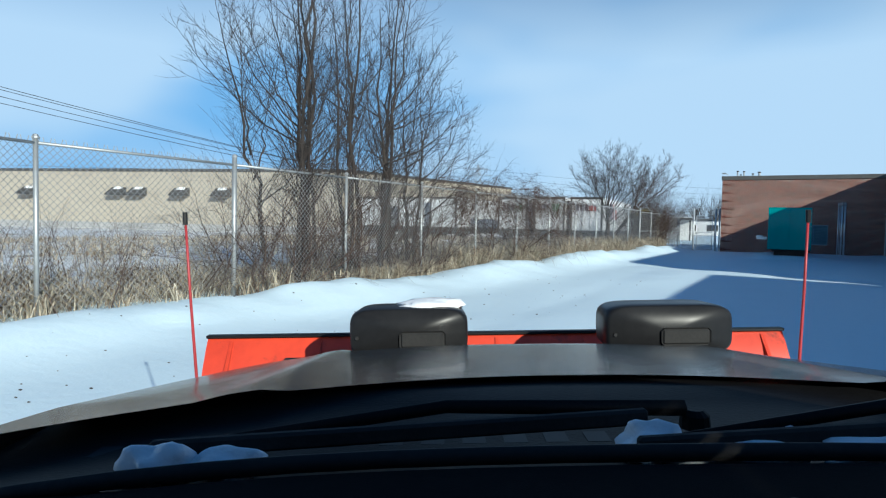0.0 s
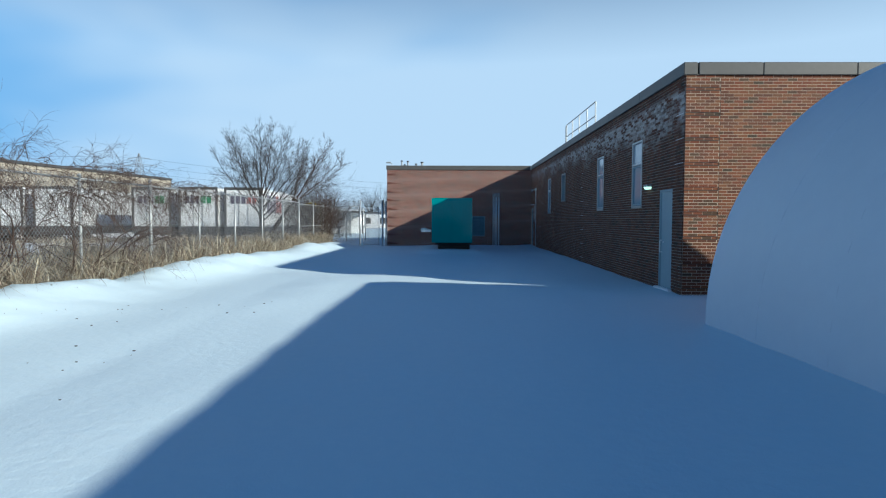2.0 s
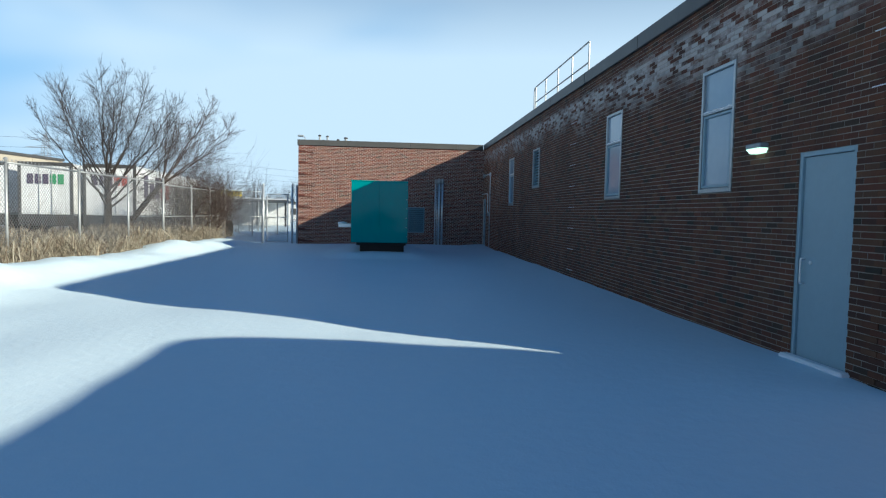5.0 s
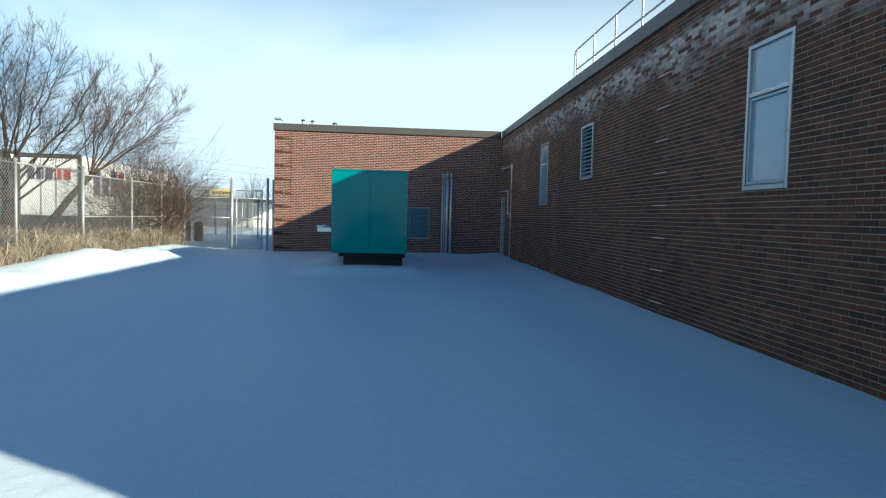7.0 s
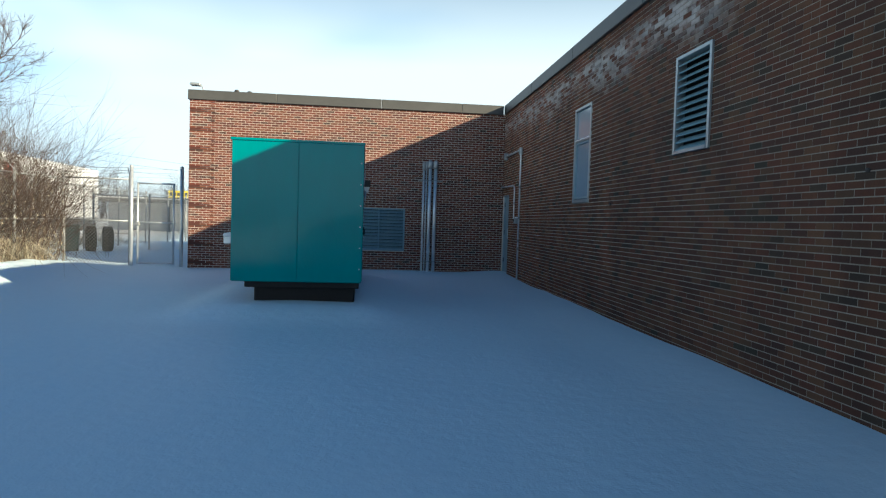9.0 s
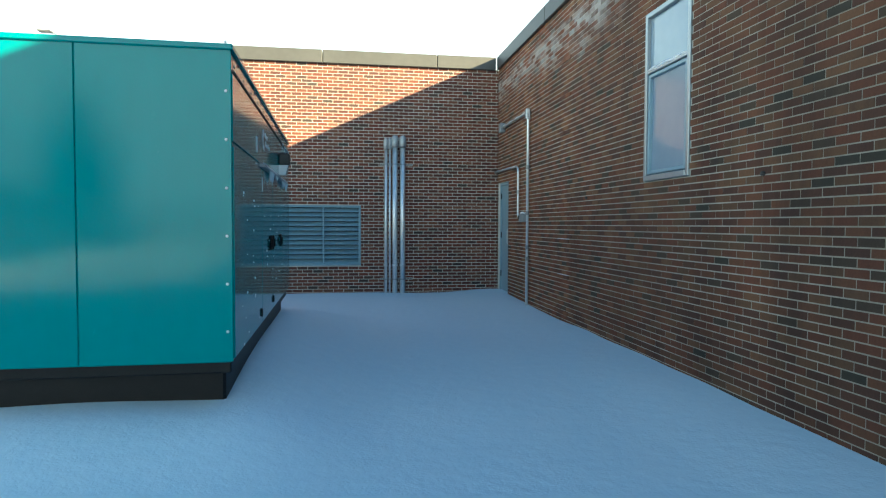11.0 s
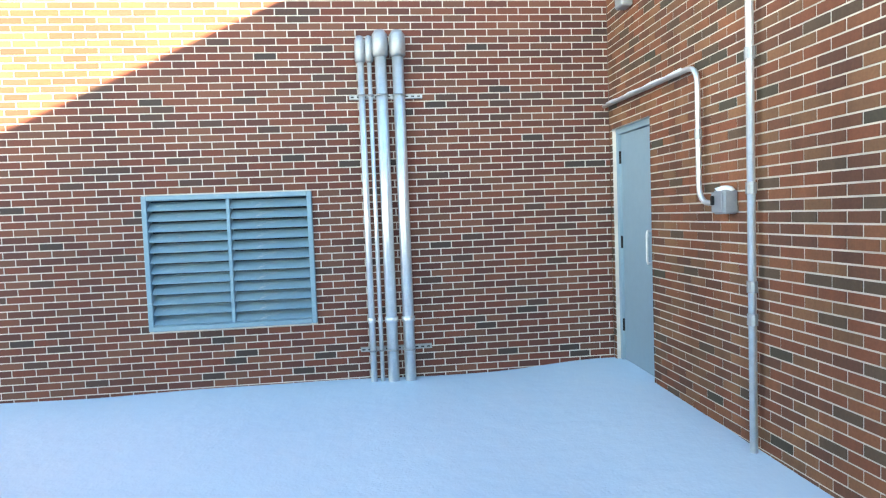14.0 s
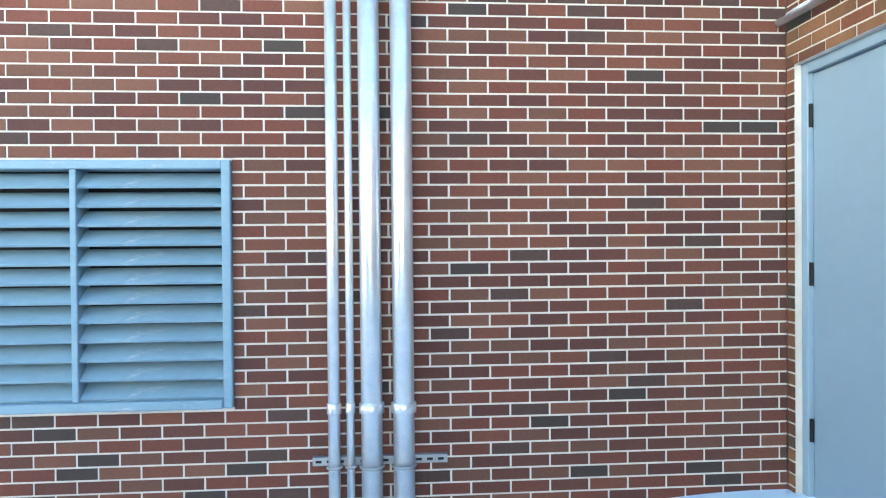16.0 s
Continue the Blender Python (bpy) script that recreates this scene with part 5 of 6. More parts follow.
for k in range(3200):
    y = -3.6 + 4.3 * rng.random() ** 0.7
    x = fence_x(y) + 0.25 - rng.uniform(0.0, 1.5)
    z = ground_height(x, y) + 0.15 + 2.1 * rng.random() ** 1.3
    a, w = rng.uniform(0, 6.283), rng.uniform(0.012, 0.03)
    dx, dy, dz = w * math.cos(a), w * math.sin(a), rng.uniform(0.02, 0.06)
    leaves.add([(x - dx, y - dy, z), (x + dx * 0.3, y + dy * 0.3, z - dz * 0.6), (x + dx, y + dy, z + 0.01), (x, y + 0.01, z + dz)], [(0, 1, 2, 3)])
tagged(part("withered_leaves", leaves, STRAW), "withered yellow-brown leaves hanging in the hedge", "leaves", "", "stuff")
vines = []
for k in range(240):
    y = -30.5 + 11.5 * rng.random() ** 1.1
    x = fence_x(y) - 0.06
    vines.append(((x, y, 2.6 + rng.uniform(-0.45, 0.25)), (rng.gauss(0, 0.4), rng.gauss(0, 1.0), rng.uniform(-0.2, 0.45)), rng.uniform(0.5, 1.2)))
for k in range(26):
    y = rng.uniform(-28.0, -22.5)
    vines.append(((fence_x(y) - 0.05, y, 0.4), (0.02, rng.gauss(0, 0.35), 1.0), rng.uniform(1.6, 2.2)))
brush("vine_tangle", "leafless reddish vines draped over the top of the fence", 44, vines, 2, 0.85, 0.009, [0, 5, 5], lift=-0.16, bend=0.28, spread_a=(0.4, 1.2))


def grass(name, label, spots, seed, mat, size):
    """Blades as thin bent strips in tufts."""
    rng, s = random.Random(seed), Shape()
    for x, y, h in spots:
        z = ground_height(x, y)
        for k in range(14):
            a, lean = rng.uniform(0, 6.283), rng.uniform(0.1, 1.0) ** 0.8 * 2.1
            bx, by = x + rng.gauss(0, 0.09), y + rng.gauss(0, 0.09)
            hh, w = h * rng.uniform(0.5, 1.15), size * rng.uniform(0.6, 1.3)
            dx, dy = math.cos(a), math.sin(a)
            p = [(bx, by, z - 0.03), (bx + dx * lean * hh * 0.35, by + dy * lean * hh * 0.35, z + hh * 0.62), (bx + dx * lean * hh, by + dy * lean * hh, z + hh * max(0.08, rng.uniform(0.25, 1.1) - 0.25 * lean))]
            s.add([(p[0][0] - dy * w, p[0][1] + dx * w, p[0][2]), (p[0][0] + dy * w, p[0][1] - dx * w, p[0][2]),
                   (p[1][0] - dy * w * 0.7, p[1][1] + dx * w * 0.7, p[1][2]), (p[1][0] + dy * w * 0.7, p[1][1] - dx * w * 0.7, p[1][2]), p[2]],
                  [(0, 1, 3, 2), (2, 3, 4)])
    return tagged(part(name, s, mat), label, "grass", "", "stuff")


rng = random.Random(77)
spots = []
for k in range(6500):
    y = rng.uniform(-46, -0.5)
    d = rng.choice((rng.gauss(-0.35, 0.35), rng.uniform(-3.5, 0.2)))
    thick = 0.5 + 0.5 * noise.noise(Vector((y * 0.3, d, 2.2)))
    tall = 1.0 if y > -30 else 0.6
    if rng.random() < (thick - 0.28) * 2.2:
        spots.append((fence_x(y) + d, y, rng.uniform(0.35, 0.95) * tall * (0.55 + 0.9 * thick)))
grass("dry_grass", "tall dry straw-coloured grass along the fence", spots, 3, STRAW, 0.008)
spots = [(rng.uniform(-48, -16), rng.uniform(-44, 20), rng.uniform(0.25, 0.7)) for k in range(2600)]
spots = [p for p in spots if noise.noise(Vector((p[0] * 0.15, p[1] * 0.15, 9.0))) > -0.12]
grass("field_weeds", "scattered dry weeds standing in the field", spots, 4, STRAW, 0.010)
weeds = []
for k in range(420):
    y = rng.uniform(-46, 4)
    x = fence_x(y) - rng.choice((rng.uniform(-0.2, 2.5), rng.uniform(1, 22)))
    weeds.append(((x, y, ground_height(x, y) - 0.05), (rng.gauss(0, 0.3), rng.gauss(0, 0.3), 1.0), rng.uniform(0.5, 1.1)))
brush("brush", "sparse dead weed stalks in the field", 52, weeds, 1, 1.1, 0.010, [0, 5], lift=0.02, bend=0.12)
rng = random.Random(9)
crumbs = Shape()
for k in range(150):
    x, y = rng.uniform(-13.0, -8.5), rng.uniform(-46, -27)
    r = rng.uniform(0.005, 0.018)
    crumbs.box(x - r, x + r, y - r * 0.6, y + r * 0.6, ground_height(x, y) - 0.01, ground_height(x, y) + r * 0.6, r * 0.2)
tagged(part("crumbs", crumbs, LAMP_BODY), "dark crumbs of soil scattered on the snow", "debris", "", "stuff")


# ---- hoop shelter ----
HX, HR, HZ, HY0, HY1 = 3.40, 4.38, 0.05, -42.0, -29.2
hoop = thing("hoop_shelter", "half-round storage shelter covered in smooth white tarpaulin", "shelter")
cover_s = Shape()
rows = []
for k in range(49):
    a = math.pi * (k / 48) * 1.04 - 0.04 * math.pi / 2
    row = []
    for j in range(53):
        y = HY0 + (HY1 - HY0) * j / 52
        sag = 0.012 * math.sin(math.pi * ((y - HY0) % 1.6) / 1.6) ** 0.8
        r = HR - sag
        row.append((HX - r * math.cos(a), y, HZ + r * math.sin(a)))
    rows.append(row)
cover_s.grid(rows)
part("tarpaulin", cover_s, FABRIC, hoop, "", True)
for y in (HY0 + 0.01, HY1 - 0.03):
    end = Shape().prism([(HX - (HR - 0.03) * math.cos(a), y, max(HZ + (HR - 0.03) * math.sin(a), -0.3)) for a in np.linspace(0, math.pi, 40)], (0, 0.02, 0))
    part("end_wall", end, FABRIC, hoop)
for j in range(9):
    y = HY0 + 0.05 + (HY1 - HY0 - 0.1) * j / 8
    part("hoop_tube", Shape().tube([(HX - (HR - 0.009) * math.cos(a), y, HZ + (HR - 0.009) * math.sin(a)) for a in np.linspace(0.0, math.pi, 33)], 0.012, 6), FABRIC, hoop, "", True)


# ---- field buildings, trailers and distance ----
def rot(x, y, z, deg):
    return pose(x, y, z, 0, 0, deg)


def warehouse(name, a, b, depth, height, hoods, doors, label):
    """A long cream wall from a to b with a dark roof line, vent hoods and dock doors, seen from a far."""
    a, b = Vector((*a, 0)), Vector((*b, 0))
    way = b - a
    L = way.length
    t = thing(name, label, "warehouse", Matrix.Translation((a.x, a.y, -0.3)) @ Matrix.Rotation(math.atan2(way.y, way.x), 4, "Z"))
    part("wall", Shape().box(0, L, -depth, 0, 0, height), CREAM, t)
    part("roof", Shape().box(-0.2, L + 0.2, -depth - 0.2, 0.25, height, height + 0.35, 0.05), DARK_TRIM, t)
    part("base_strip", Shape().box(0, L, 0.0, 0.06, 0, 0.9), GREY_WALL, t)
    for u in hoods:
        h = part("vent_hood", Shape().prism([(u - 1.2, 0.0, 5.9), (u - 1.2, 1.5, 4.9), (u - 1.2, 1.5, 4.75), (u - 1.2, 0.0, 4.75)], (2.4, 0, 0)), DARK_TRIM, t)
        part("hood_snow", Shape().prism([(u - 0.6, 0.0, 5.98), (u - 0.6, 0.5, 5.6), (u - 0.6, 0.0, 5.85)], (1.3, 0, 0)), SNOW, h)
    for u in doors:
        d = part("dock_door", Shape().box(u - 1.6, u + 1.6, 0.0, 0.12, 1.0, 4.4), DARK_TRIM, t)
        part("door_panel", Shape().box(u - 1.3, u + 1.3, 0.12, 0.16, 1.1, 4.1), TRAILER, d)
    for k in range(int(L / 6)):
        part("cladding_rib", Shape().box(k * 6 - 0.04, k * 6 + 0.04, 0.0, 0.05, 0.9, height), CREAM, t)
    return t


warehouse("warehouse", (-50.5, 62.0), (-56.0, 21.0), 30, 8.2, [], [8, 22, 36], "long cream warehouse with dark roof line and dock doors")
warehouse("warehouse", (-57.0, 20.0), (-112.0, 3.0), 30, 8.2, [17, 23.4, 30.2, 33.5, 48.5], [], "long cream warehouse wall with dark vent hoods")


def trailer(place, label, words, colour):
    t = thing("semi_trailer", label, "trailer", place, "parked trailers")
    part("box", Shape().box(-1.28, 1.28, 0, 14.6, 1.4, 4.0, 0.03), TRAILER, t)
    part("underframe", Shape().box(-1.2, 1.2, 0.05, 14.5, 0.8, 1.4, 0.02), DARK_TRIM, t)
    part("side_rail", Shape().box(1.28, 1.30, 0.1, 14.5, 1.34, 1.46), STEEL_DULL, t)
    part("rear_frame", Shape().box(-1.29, -1.14, -0.03, 0.04, 0.9, 4.05, 0.01).box(1.14, 1.29, -0.03, 0.04, 0.9, 4.05, 0.01)
         .box(-1.14, 1.14, -0.03, 0.04, 3.86, 4.05, 0.01).box(-1.14, 1.14, -0.03, 0.04, 0.9, 1.4, 0.01), DARK_TRIM, t)
    part("door_bar", Shape().tube([(-0.3, -0.03, 1.4), (-0.3, -0.03, 3.86)], 0.02, 6), STEEL_DULL, t)
    part("door_bar", Shape().tube([(0.3, -0.03, 1.4), (0.3, -0.03, 3.86)], 0.02, 6), STEEL_DULL, t)
    part("bumper", Shape().box(-1.1, 1.1, 0.0, 0.1, 0.45, 0.55), BLACK, t)
    if words:
        for k in range(5):
            x = -0.85 + k * 0.36
            part("lettering_bar", Shape().box(x, x + 0.27, -0.036, -0.02, 2.95, 3.45), PURPLE if k < 3 else colour, t)
            y = 1.3 + 1.05 * k
            part("lettering_bar", Shape().box(1.281, 1.296, y, y + 0.75, 2.35, 3.6 if k in (0, 2, 3) else 3.2), PURPLE if k < 3 else colour, t)
    for y in (1.0, 2.3):
        for x in (-0.95, 0.95):
            w = part("wheel", Shape().lathe([(0, 0.3), (0.02, 0.48), (0.26, 0.48), (0.28, 0.3)], (x - 0.14, y, 0.48), (x + 0.14, y, 0.48), 16), RUBBER, t)
            part("rim", Shape().lathe([(0, 0.26), (0.02, 0.26)], (x - 0.15, y, 0.48), (x + 0.2, y, 0.48), 12), STEEL_DULL, w)
    return t


for k, (x, y, words) in enumerate(((-25.3, 3.0, True), (-22.0, 2.7, True), (-19.1, 3.2, True), (-31.5, 2.2, False), (-35.0, 2.4, False), (-39.0, 2.0, False))):
    trailer(rot(x, y, -0.25, 4), "white box trailer parked with its closed rear doors to the fence" if words else "plain white box trailer parked in a row", words, RED_PANEL if k == 2 else GREEN)
for x, y, z, seed in ((-14.6, 7.0, 0.0, 1.0), (-14.08, 7.25, 0.0, 2.0)):
    t = thing("tyre", "worn black truck tyre standing in the snow", "tyre", rot(x, y, 0.46, 25), "tyres")
    part("tread", Shape().lathe([(0, 0.30), (0.03, 0.46), (0.10, 0.50), (0.30, 0.50), (0.37, 0.46), (0.40, 0.30)], (-0.2, 0, 0), (0.2, 0, 0), 22), RUBBER, t, "", True)
    part("rim", Shape().lathe([(0, 0.26), (0.02, 0.26)], (-0.215, 0, 0), (0, 0, 0), 16), STEEL_DULL, t)
t = thing("wheeled_bin", "dull green wheeled bin beside the tyres", "bin", rot(-14.95, 6.1, -0.05, 20))
part("body", Shape().prism([(-0.26, -0.26, 0.1), (0.26, -0.26, 0.1), (0.32, -0.32, 1.0), (-0.32, -0.32, 1.0)], (0, 0.6, 0)), BIN_GREEN, t)
part("lid", Shape().box(-0.34, 0.34, -0.36, 0.36, 1.0, 1.07, 0.02), BIN_GREEN, t)
for x in (-0.2, 0.2):
    part("wheel", Shape().lathe([(0, 0.05), (0.01, 0.1), (0.05, 0.1), (0.06, 0.05)], (x, 0.3, 0.1), (x + 0.2, 0.3, 0.1), 12), RUBBER, t)
t = thing("open_shelter", "low open shelter with a snow-covered roof", "shelter", rot(-26, 48, -0.3, 6))
part("roof", Shape().box(-5, 9, -3, 3, 2.9, 3.2, 0.05), DARK_TRIM, t)
part("roof_snow", Shape().box(-4.9, 8.9, -2.9, 2.9, 3.2, 3.32, 0.05), SNOW, t)
for x in (-4.7, -1.5, 2.0, 5.4, 8.7):
    part("column", Shape().box(x - 0.1, x + 0.1, -2.8, -2.6, 0, 2.9), BLACK, t)
part("back_wall", Shape().box(-5, 9, 2.8, 3.0, 0, 2.9), TRAILER, t)
t = thing("yellow_sign", "yellow banner sign with dark unreadable lettering", "sign", rot(-26.3, 58, 0.75, 0))
part("board", Shape().box(-1.4, 1.4, -0.05, 0.05, 2.1, 3.5), YELLOW, t)
for z in (3.1, 2.5):
    for k in range(6):
        part("lettering_bar", Shape().box(-1.25 + k * 0.42, -0.95 + k * 0.42, -0.06, -0.045, z - 0.2, z + 0.2), DARK_TRIM, t)
for x in (-1.6, 1.6):
    part("leg", Shape().box(x * 0.8 - 0.06, x * 0.8 + 0.06, -0.04, 0.04, -1.4, 2.1), BOX_GREY, t)
t = thing("low_building", "long low white building far behind the gate", "building", rot(-30, 120, -0.3, 0))
part("wall", Shape().box(-25, 45, 0, 12, 0, 3.6), TRAILER, t)
part("roof", Shape().box(-25.4, 45.4, -0.4, 12.4, 3.6, 4.0), DARK_TRIM, t)
for k in range(14):
    w = part("window", Shape().box(-23 + k * 5, -20.4 + k * 5, -0.05, 0.02, 1.0, 2.5), DARK_TRIM, t)


def pylon(x, y, h):
    t = thing("pylon", "distant grey lattice transmission tower", "pylon", pose(x, y, 0), "pylons")
    s = Shape()
    lev = [0, 0.25, 0.45, 0.6, 0.72, 0.82, 0.9, 1.0]
    wid = [0.14, 0.10, 0.07, 0.05, 0.04, 0.035, 0.025, 0.004]
    for i in range(len(lev)):
        z, w = lev[i] * h, wid[i] * h
        c = [(-w, -w, z), (w, -w, z), (w, w, z), (-w, w, z)]
        for k in range(4):
            s.tube([c[k], c[(k + 1) % 4]], 0.06, 4)
            if i + 1 < len(lev):
                z2, w2 = lev[i + 1] * h, wid[i + 1] * h
                d = [(-w2, -w2, z2), (w2, -w2, z2), (w2, w2, z2), (-w2, w2, z2)]
                s.tube([c[k], d[k]], 0.11, 4)
                s.tube([c[k], d[(k + 1) % 4]], 0.06, 4)
    part("lattice", s, STEEL_DULL, t)
    for f, w in ((0.72, 0.20), (0.82, 0.26), (0.92, 0.17)):
        part("cross_arm", Shape().tube([(-w * h, 0, f * h), (0, 0, f * h + 0.03 * h), (w * h, 0, f * h)], 0.12, 4).tube([(-w * h, 0, f * h), (w * h, 0, f * h)], 0.10, 4), STEEL_DULL, t)
    return t


pylon(-135, 221, 29)
pylon(-111, 860, 32)
for k, (z, o) in enumerate(((21, 0), (24, 4), (27, -4))):
    t = thing("power_line", "thin sagging power line in the distance", "power line", None, "power lines")
    pts = []
    for a, b in (((-420, 60), (-135, 221)), ((-135, 221), (20, 420)), ((20, 420), (300, 700))):
        for s in np.linspace(0, 1, 12):
            pts.append((a[0] + (b[0] - a[0]) * s, a[1] + (b[1] - a[1]) * s + o, z - 14 * s * (1 - s)))
    part("cable", Shape().tube(pts, 0.05, 4), BLACK, t)
t = thing("utility_pole", "weathered wooden utility pole with a crossarm", "utility pole", pose(-72, -35, 0))
part("shaft", Shape().tube([(0, 0, -0.5), (0, 0, 8.0), (0, 0, 16.2)], [0.15, 0.125, 0.10], 10), BARK, t, "", True)
part("crossarm", Shape().box(-1.1, 1.1, -0.06, 0.06, 15.6, 15.72, 0.01), BARK, t)
for dx, drop in ((-0.9, 0.0), (0.9, 0.0), (0.1, 0.9), (0.1, 1.6)):
    t = thing("power_line", "utility cable running from a pole to the warehouse", "power line", None, "utility cables")
    part("cable", Shape().tube([(-72 + dx + (15.9 - dx) * s, -35 + 56.0 * s, 15.76 - drop - (7.9 - 0.5 * drop) * s - 2.0 * s * (1 - s)) for s in np.linspace(0, 1, 20)], 0.032, 4), BLACK, t)
rng = random.Random(61)
far_trees = Shape()
for k in range(110):
    x = rng.uniform(-150, 60)
    y = rng.uniform(150, 190)
    h = rng.uniform(10, 18)
    for j in range(3):
        grow(far_trees, rng, (x + rng.uniform(-1, 1), y, -0.5), (rng.gauss(0, 0.15), 0, 1), h * rng.uniform(0.4, 0.55), 0.17, 2, 0.03, 0.1, [0, 4, 5], 4, (0.3, 0.8), (0.5, 0.8))
tagged(part("far_trees", far_trees, BARK), "distant row of bare trees", "trees", "", "stuff")

# ---- plow truck, standing where the drive begins ----
TRUCK_X, TRUCK_Y, TRUCK_YAW = -4.909, -45.547, 29.07
TRUCK = pose(TRUCK_X, TRUCK_Y, -0.177, 0, -2.0, TRUCK_YAW) @ Matrix.Translation((0.31, 0, 0))
truck = thing("plow_truck", "dusty black pickup truck with a plow, parked on snow", "pickup truck", TRUCK)


def hood_z(x, y):
    return 1.475 - 0.112 * (y - 0.9) - (0.03 + 0.045 * max(y - 1.2, 0.0)) * abs(x / 0.95) ** 2.6 - 0.10 * smooth_step(2.05, 2.36, y) ** 2


hood_s, rows = Shape(), []
for j in range(25):
    row = []
    for i in range(41):
        x = -1.0 + 2.0 * i / 40
        rear = 0.89 + 0.42 * (1 - x * x)
        y = rear + (2.34 - rear) * j / 24
        crease = 0.012 * math.exp(-((abs(x) - 0.62) / 0.05) ** 2)
        row.append((x, y, hood_z(x, y) + crease))
    rows.append(row)
hood_s.grid(rows)
part("hood", hood_s, HOOD, truck, "glossy black hood dulled by road salt", True)
for s in (-1, 1):
    f = Shape().grid([[(s * 0.98, 0.75 + 1.6 * j / 12, 0.62), (s * 1.03, 0.75 + 1.6 * j / 12, 0.95), (s * 1.03, 0.75 + 1.6 * j / 12, 1.2),
                       (s * 1.001, 0.75 + 1.6 * j / 12, hood_z(1.0, 0.75 + 1.6 * j / 12) - 0.003)] for j in range(13)])
    part("fender", f, HOOD, truck, "", True)
    d = Shape().box(s * 0.93 - 0.03, s * 0.93 + 0.03, -0.75, 0.74, 0.55, 1.34, 0.02)
    door = part("door", d, HOOD, truck)
    part("door_handle", Shape().box(s * 0.975 - 0.015, s * 0.975 + 0.015, -0.62, -0.42, 1.1, 1.14, 0.008), PLASTIC, door)
    part("bed_side", Shape().box(s * 0.93 - 0.03, s * 0.93 + 0.03, -3.2, -0.8, 0.55, 1.32, 0.02), HOOD, truck)
    part("front_pillar", Shape().tube([(s * 0.90, 0.74, 1.36), (s * 0.80, 0.30, 1.75), (s * 0.74, 0.0, 1.98)], 0.045, 8), HOOD, truck)
    part("rear_pillar", Shape().tube([(s * 0.90, -0.78, 1.32), (s * 0.74, -0.75, 1.98)], 0.06, 8), HOOD, truck)
    for y in (1.55, -2.15):
        w = part("wheel", Shape().lathe([(0, 0.22), (0.02, 0.36), (0.06, 0.40), (0.20, 0.40), (0.24, 0.36), (0.26, 0.22)], (s * 0.72, y, 0.49), (s * 1.0, y, 0.49), 24), RUBBER, truck, "", True)
        part("rim", Shape().lathe([(0, 0.21), (0.03, 0.20), (0.05, 0.06)], (s * 0.96, y, 0.49), (s * 1.2, y, 0.49), 16), STEEL_DULL, w)
# unseen opaque panes in the cab openings, added to keep sun off the dashboard
for s in (-1, 1):
    part("side_window", Shape().prism([(s * 0.905, -0.76, 1.33), (s * 0.905, 0.72, 1.36), (s * 0.75, 0.0, 1.965), (s * 0.75, -0.76, 1.965)], (s * 0.006, 0, 0)), BLANK_PANE, truck)
part("rear_window", Shape().prism([(-0.89, -0.80, 1.355), (0.89, -0.80, 1.355), (0.74, -0.77, 1.965), (-0.74, -0.77, 1.965)], (0, -0.006, 0)), BLANK_PANE, truck)
part("cab_floor", Shape().box(-0.90, 0.90, -0.80, 0.80, 0.52, 0.56), BLACK, truck)
part("cab_roof", Shape().box(-0.76, 0.76, -0.78, 0.02, 1.96, 2.02, 0.02), HOOD, truck)
part("cab_back", Shape().box(-0.88, 0.88, -0.84, -0.79, 0.6, 1.36, 0.01), HOOD, truck)
part("bed_floor", Shape().box(-0.89, 0.89, -3.2, -0.86, 0.72, 0.78), BLACK, truck)
part("tailgate", Shape().box(-0.89, 0.89, -3.25, -3.2, 0.72, 1.32, 0.015), HOOD, truck)
part("chassis", Shape().box(-0.5, 0.5, -3.0, 2.2, 0.38, 0.55, 0.02), BLACK, truck)
part("firewall", Shape().box(-0.92, 0.92, 0.78, 0.82, 0.5, 1.30), BLACK, truck)
grille = part("grille", Shape().box(-0.92, 0.92, 2.30, 2.36, 0.72, 1.18, 0.02), PLASTIC, truck)
for k in range(4):
    part("grille_bar", Shape().box(-0.6, 0.6, 2.355, 2.385, 0.80 + k * 0.09, 0.83 + k * 0.09, 0.006), CHROME, grille)
part("bumper", Shape().box(-0.96, 0.96, 2.34, 2.48, 0.48, 0.70, 0.03), CHROME, truck)
# cowl between hood and windscreen, wipers, snow left on it
def cowl_z(x, y):
    z = 1.447 - 0.02 * abs(x / 0.92) ** 2.6 - 0.03 * math.sin(math.pi * min((y - 0.72) / 0.5, 1.0)) - 0.025 * smooth_step(0.98, 1.22, y)
    return min(z, hood_z(x, y) - 0.014)


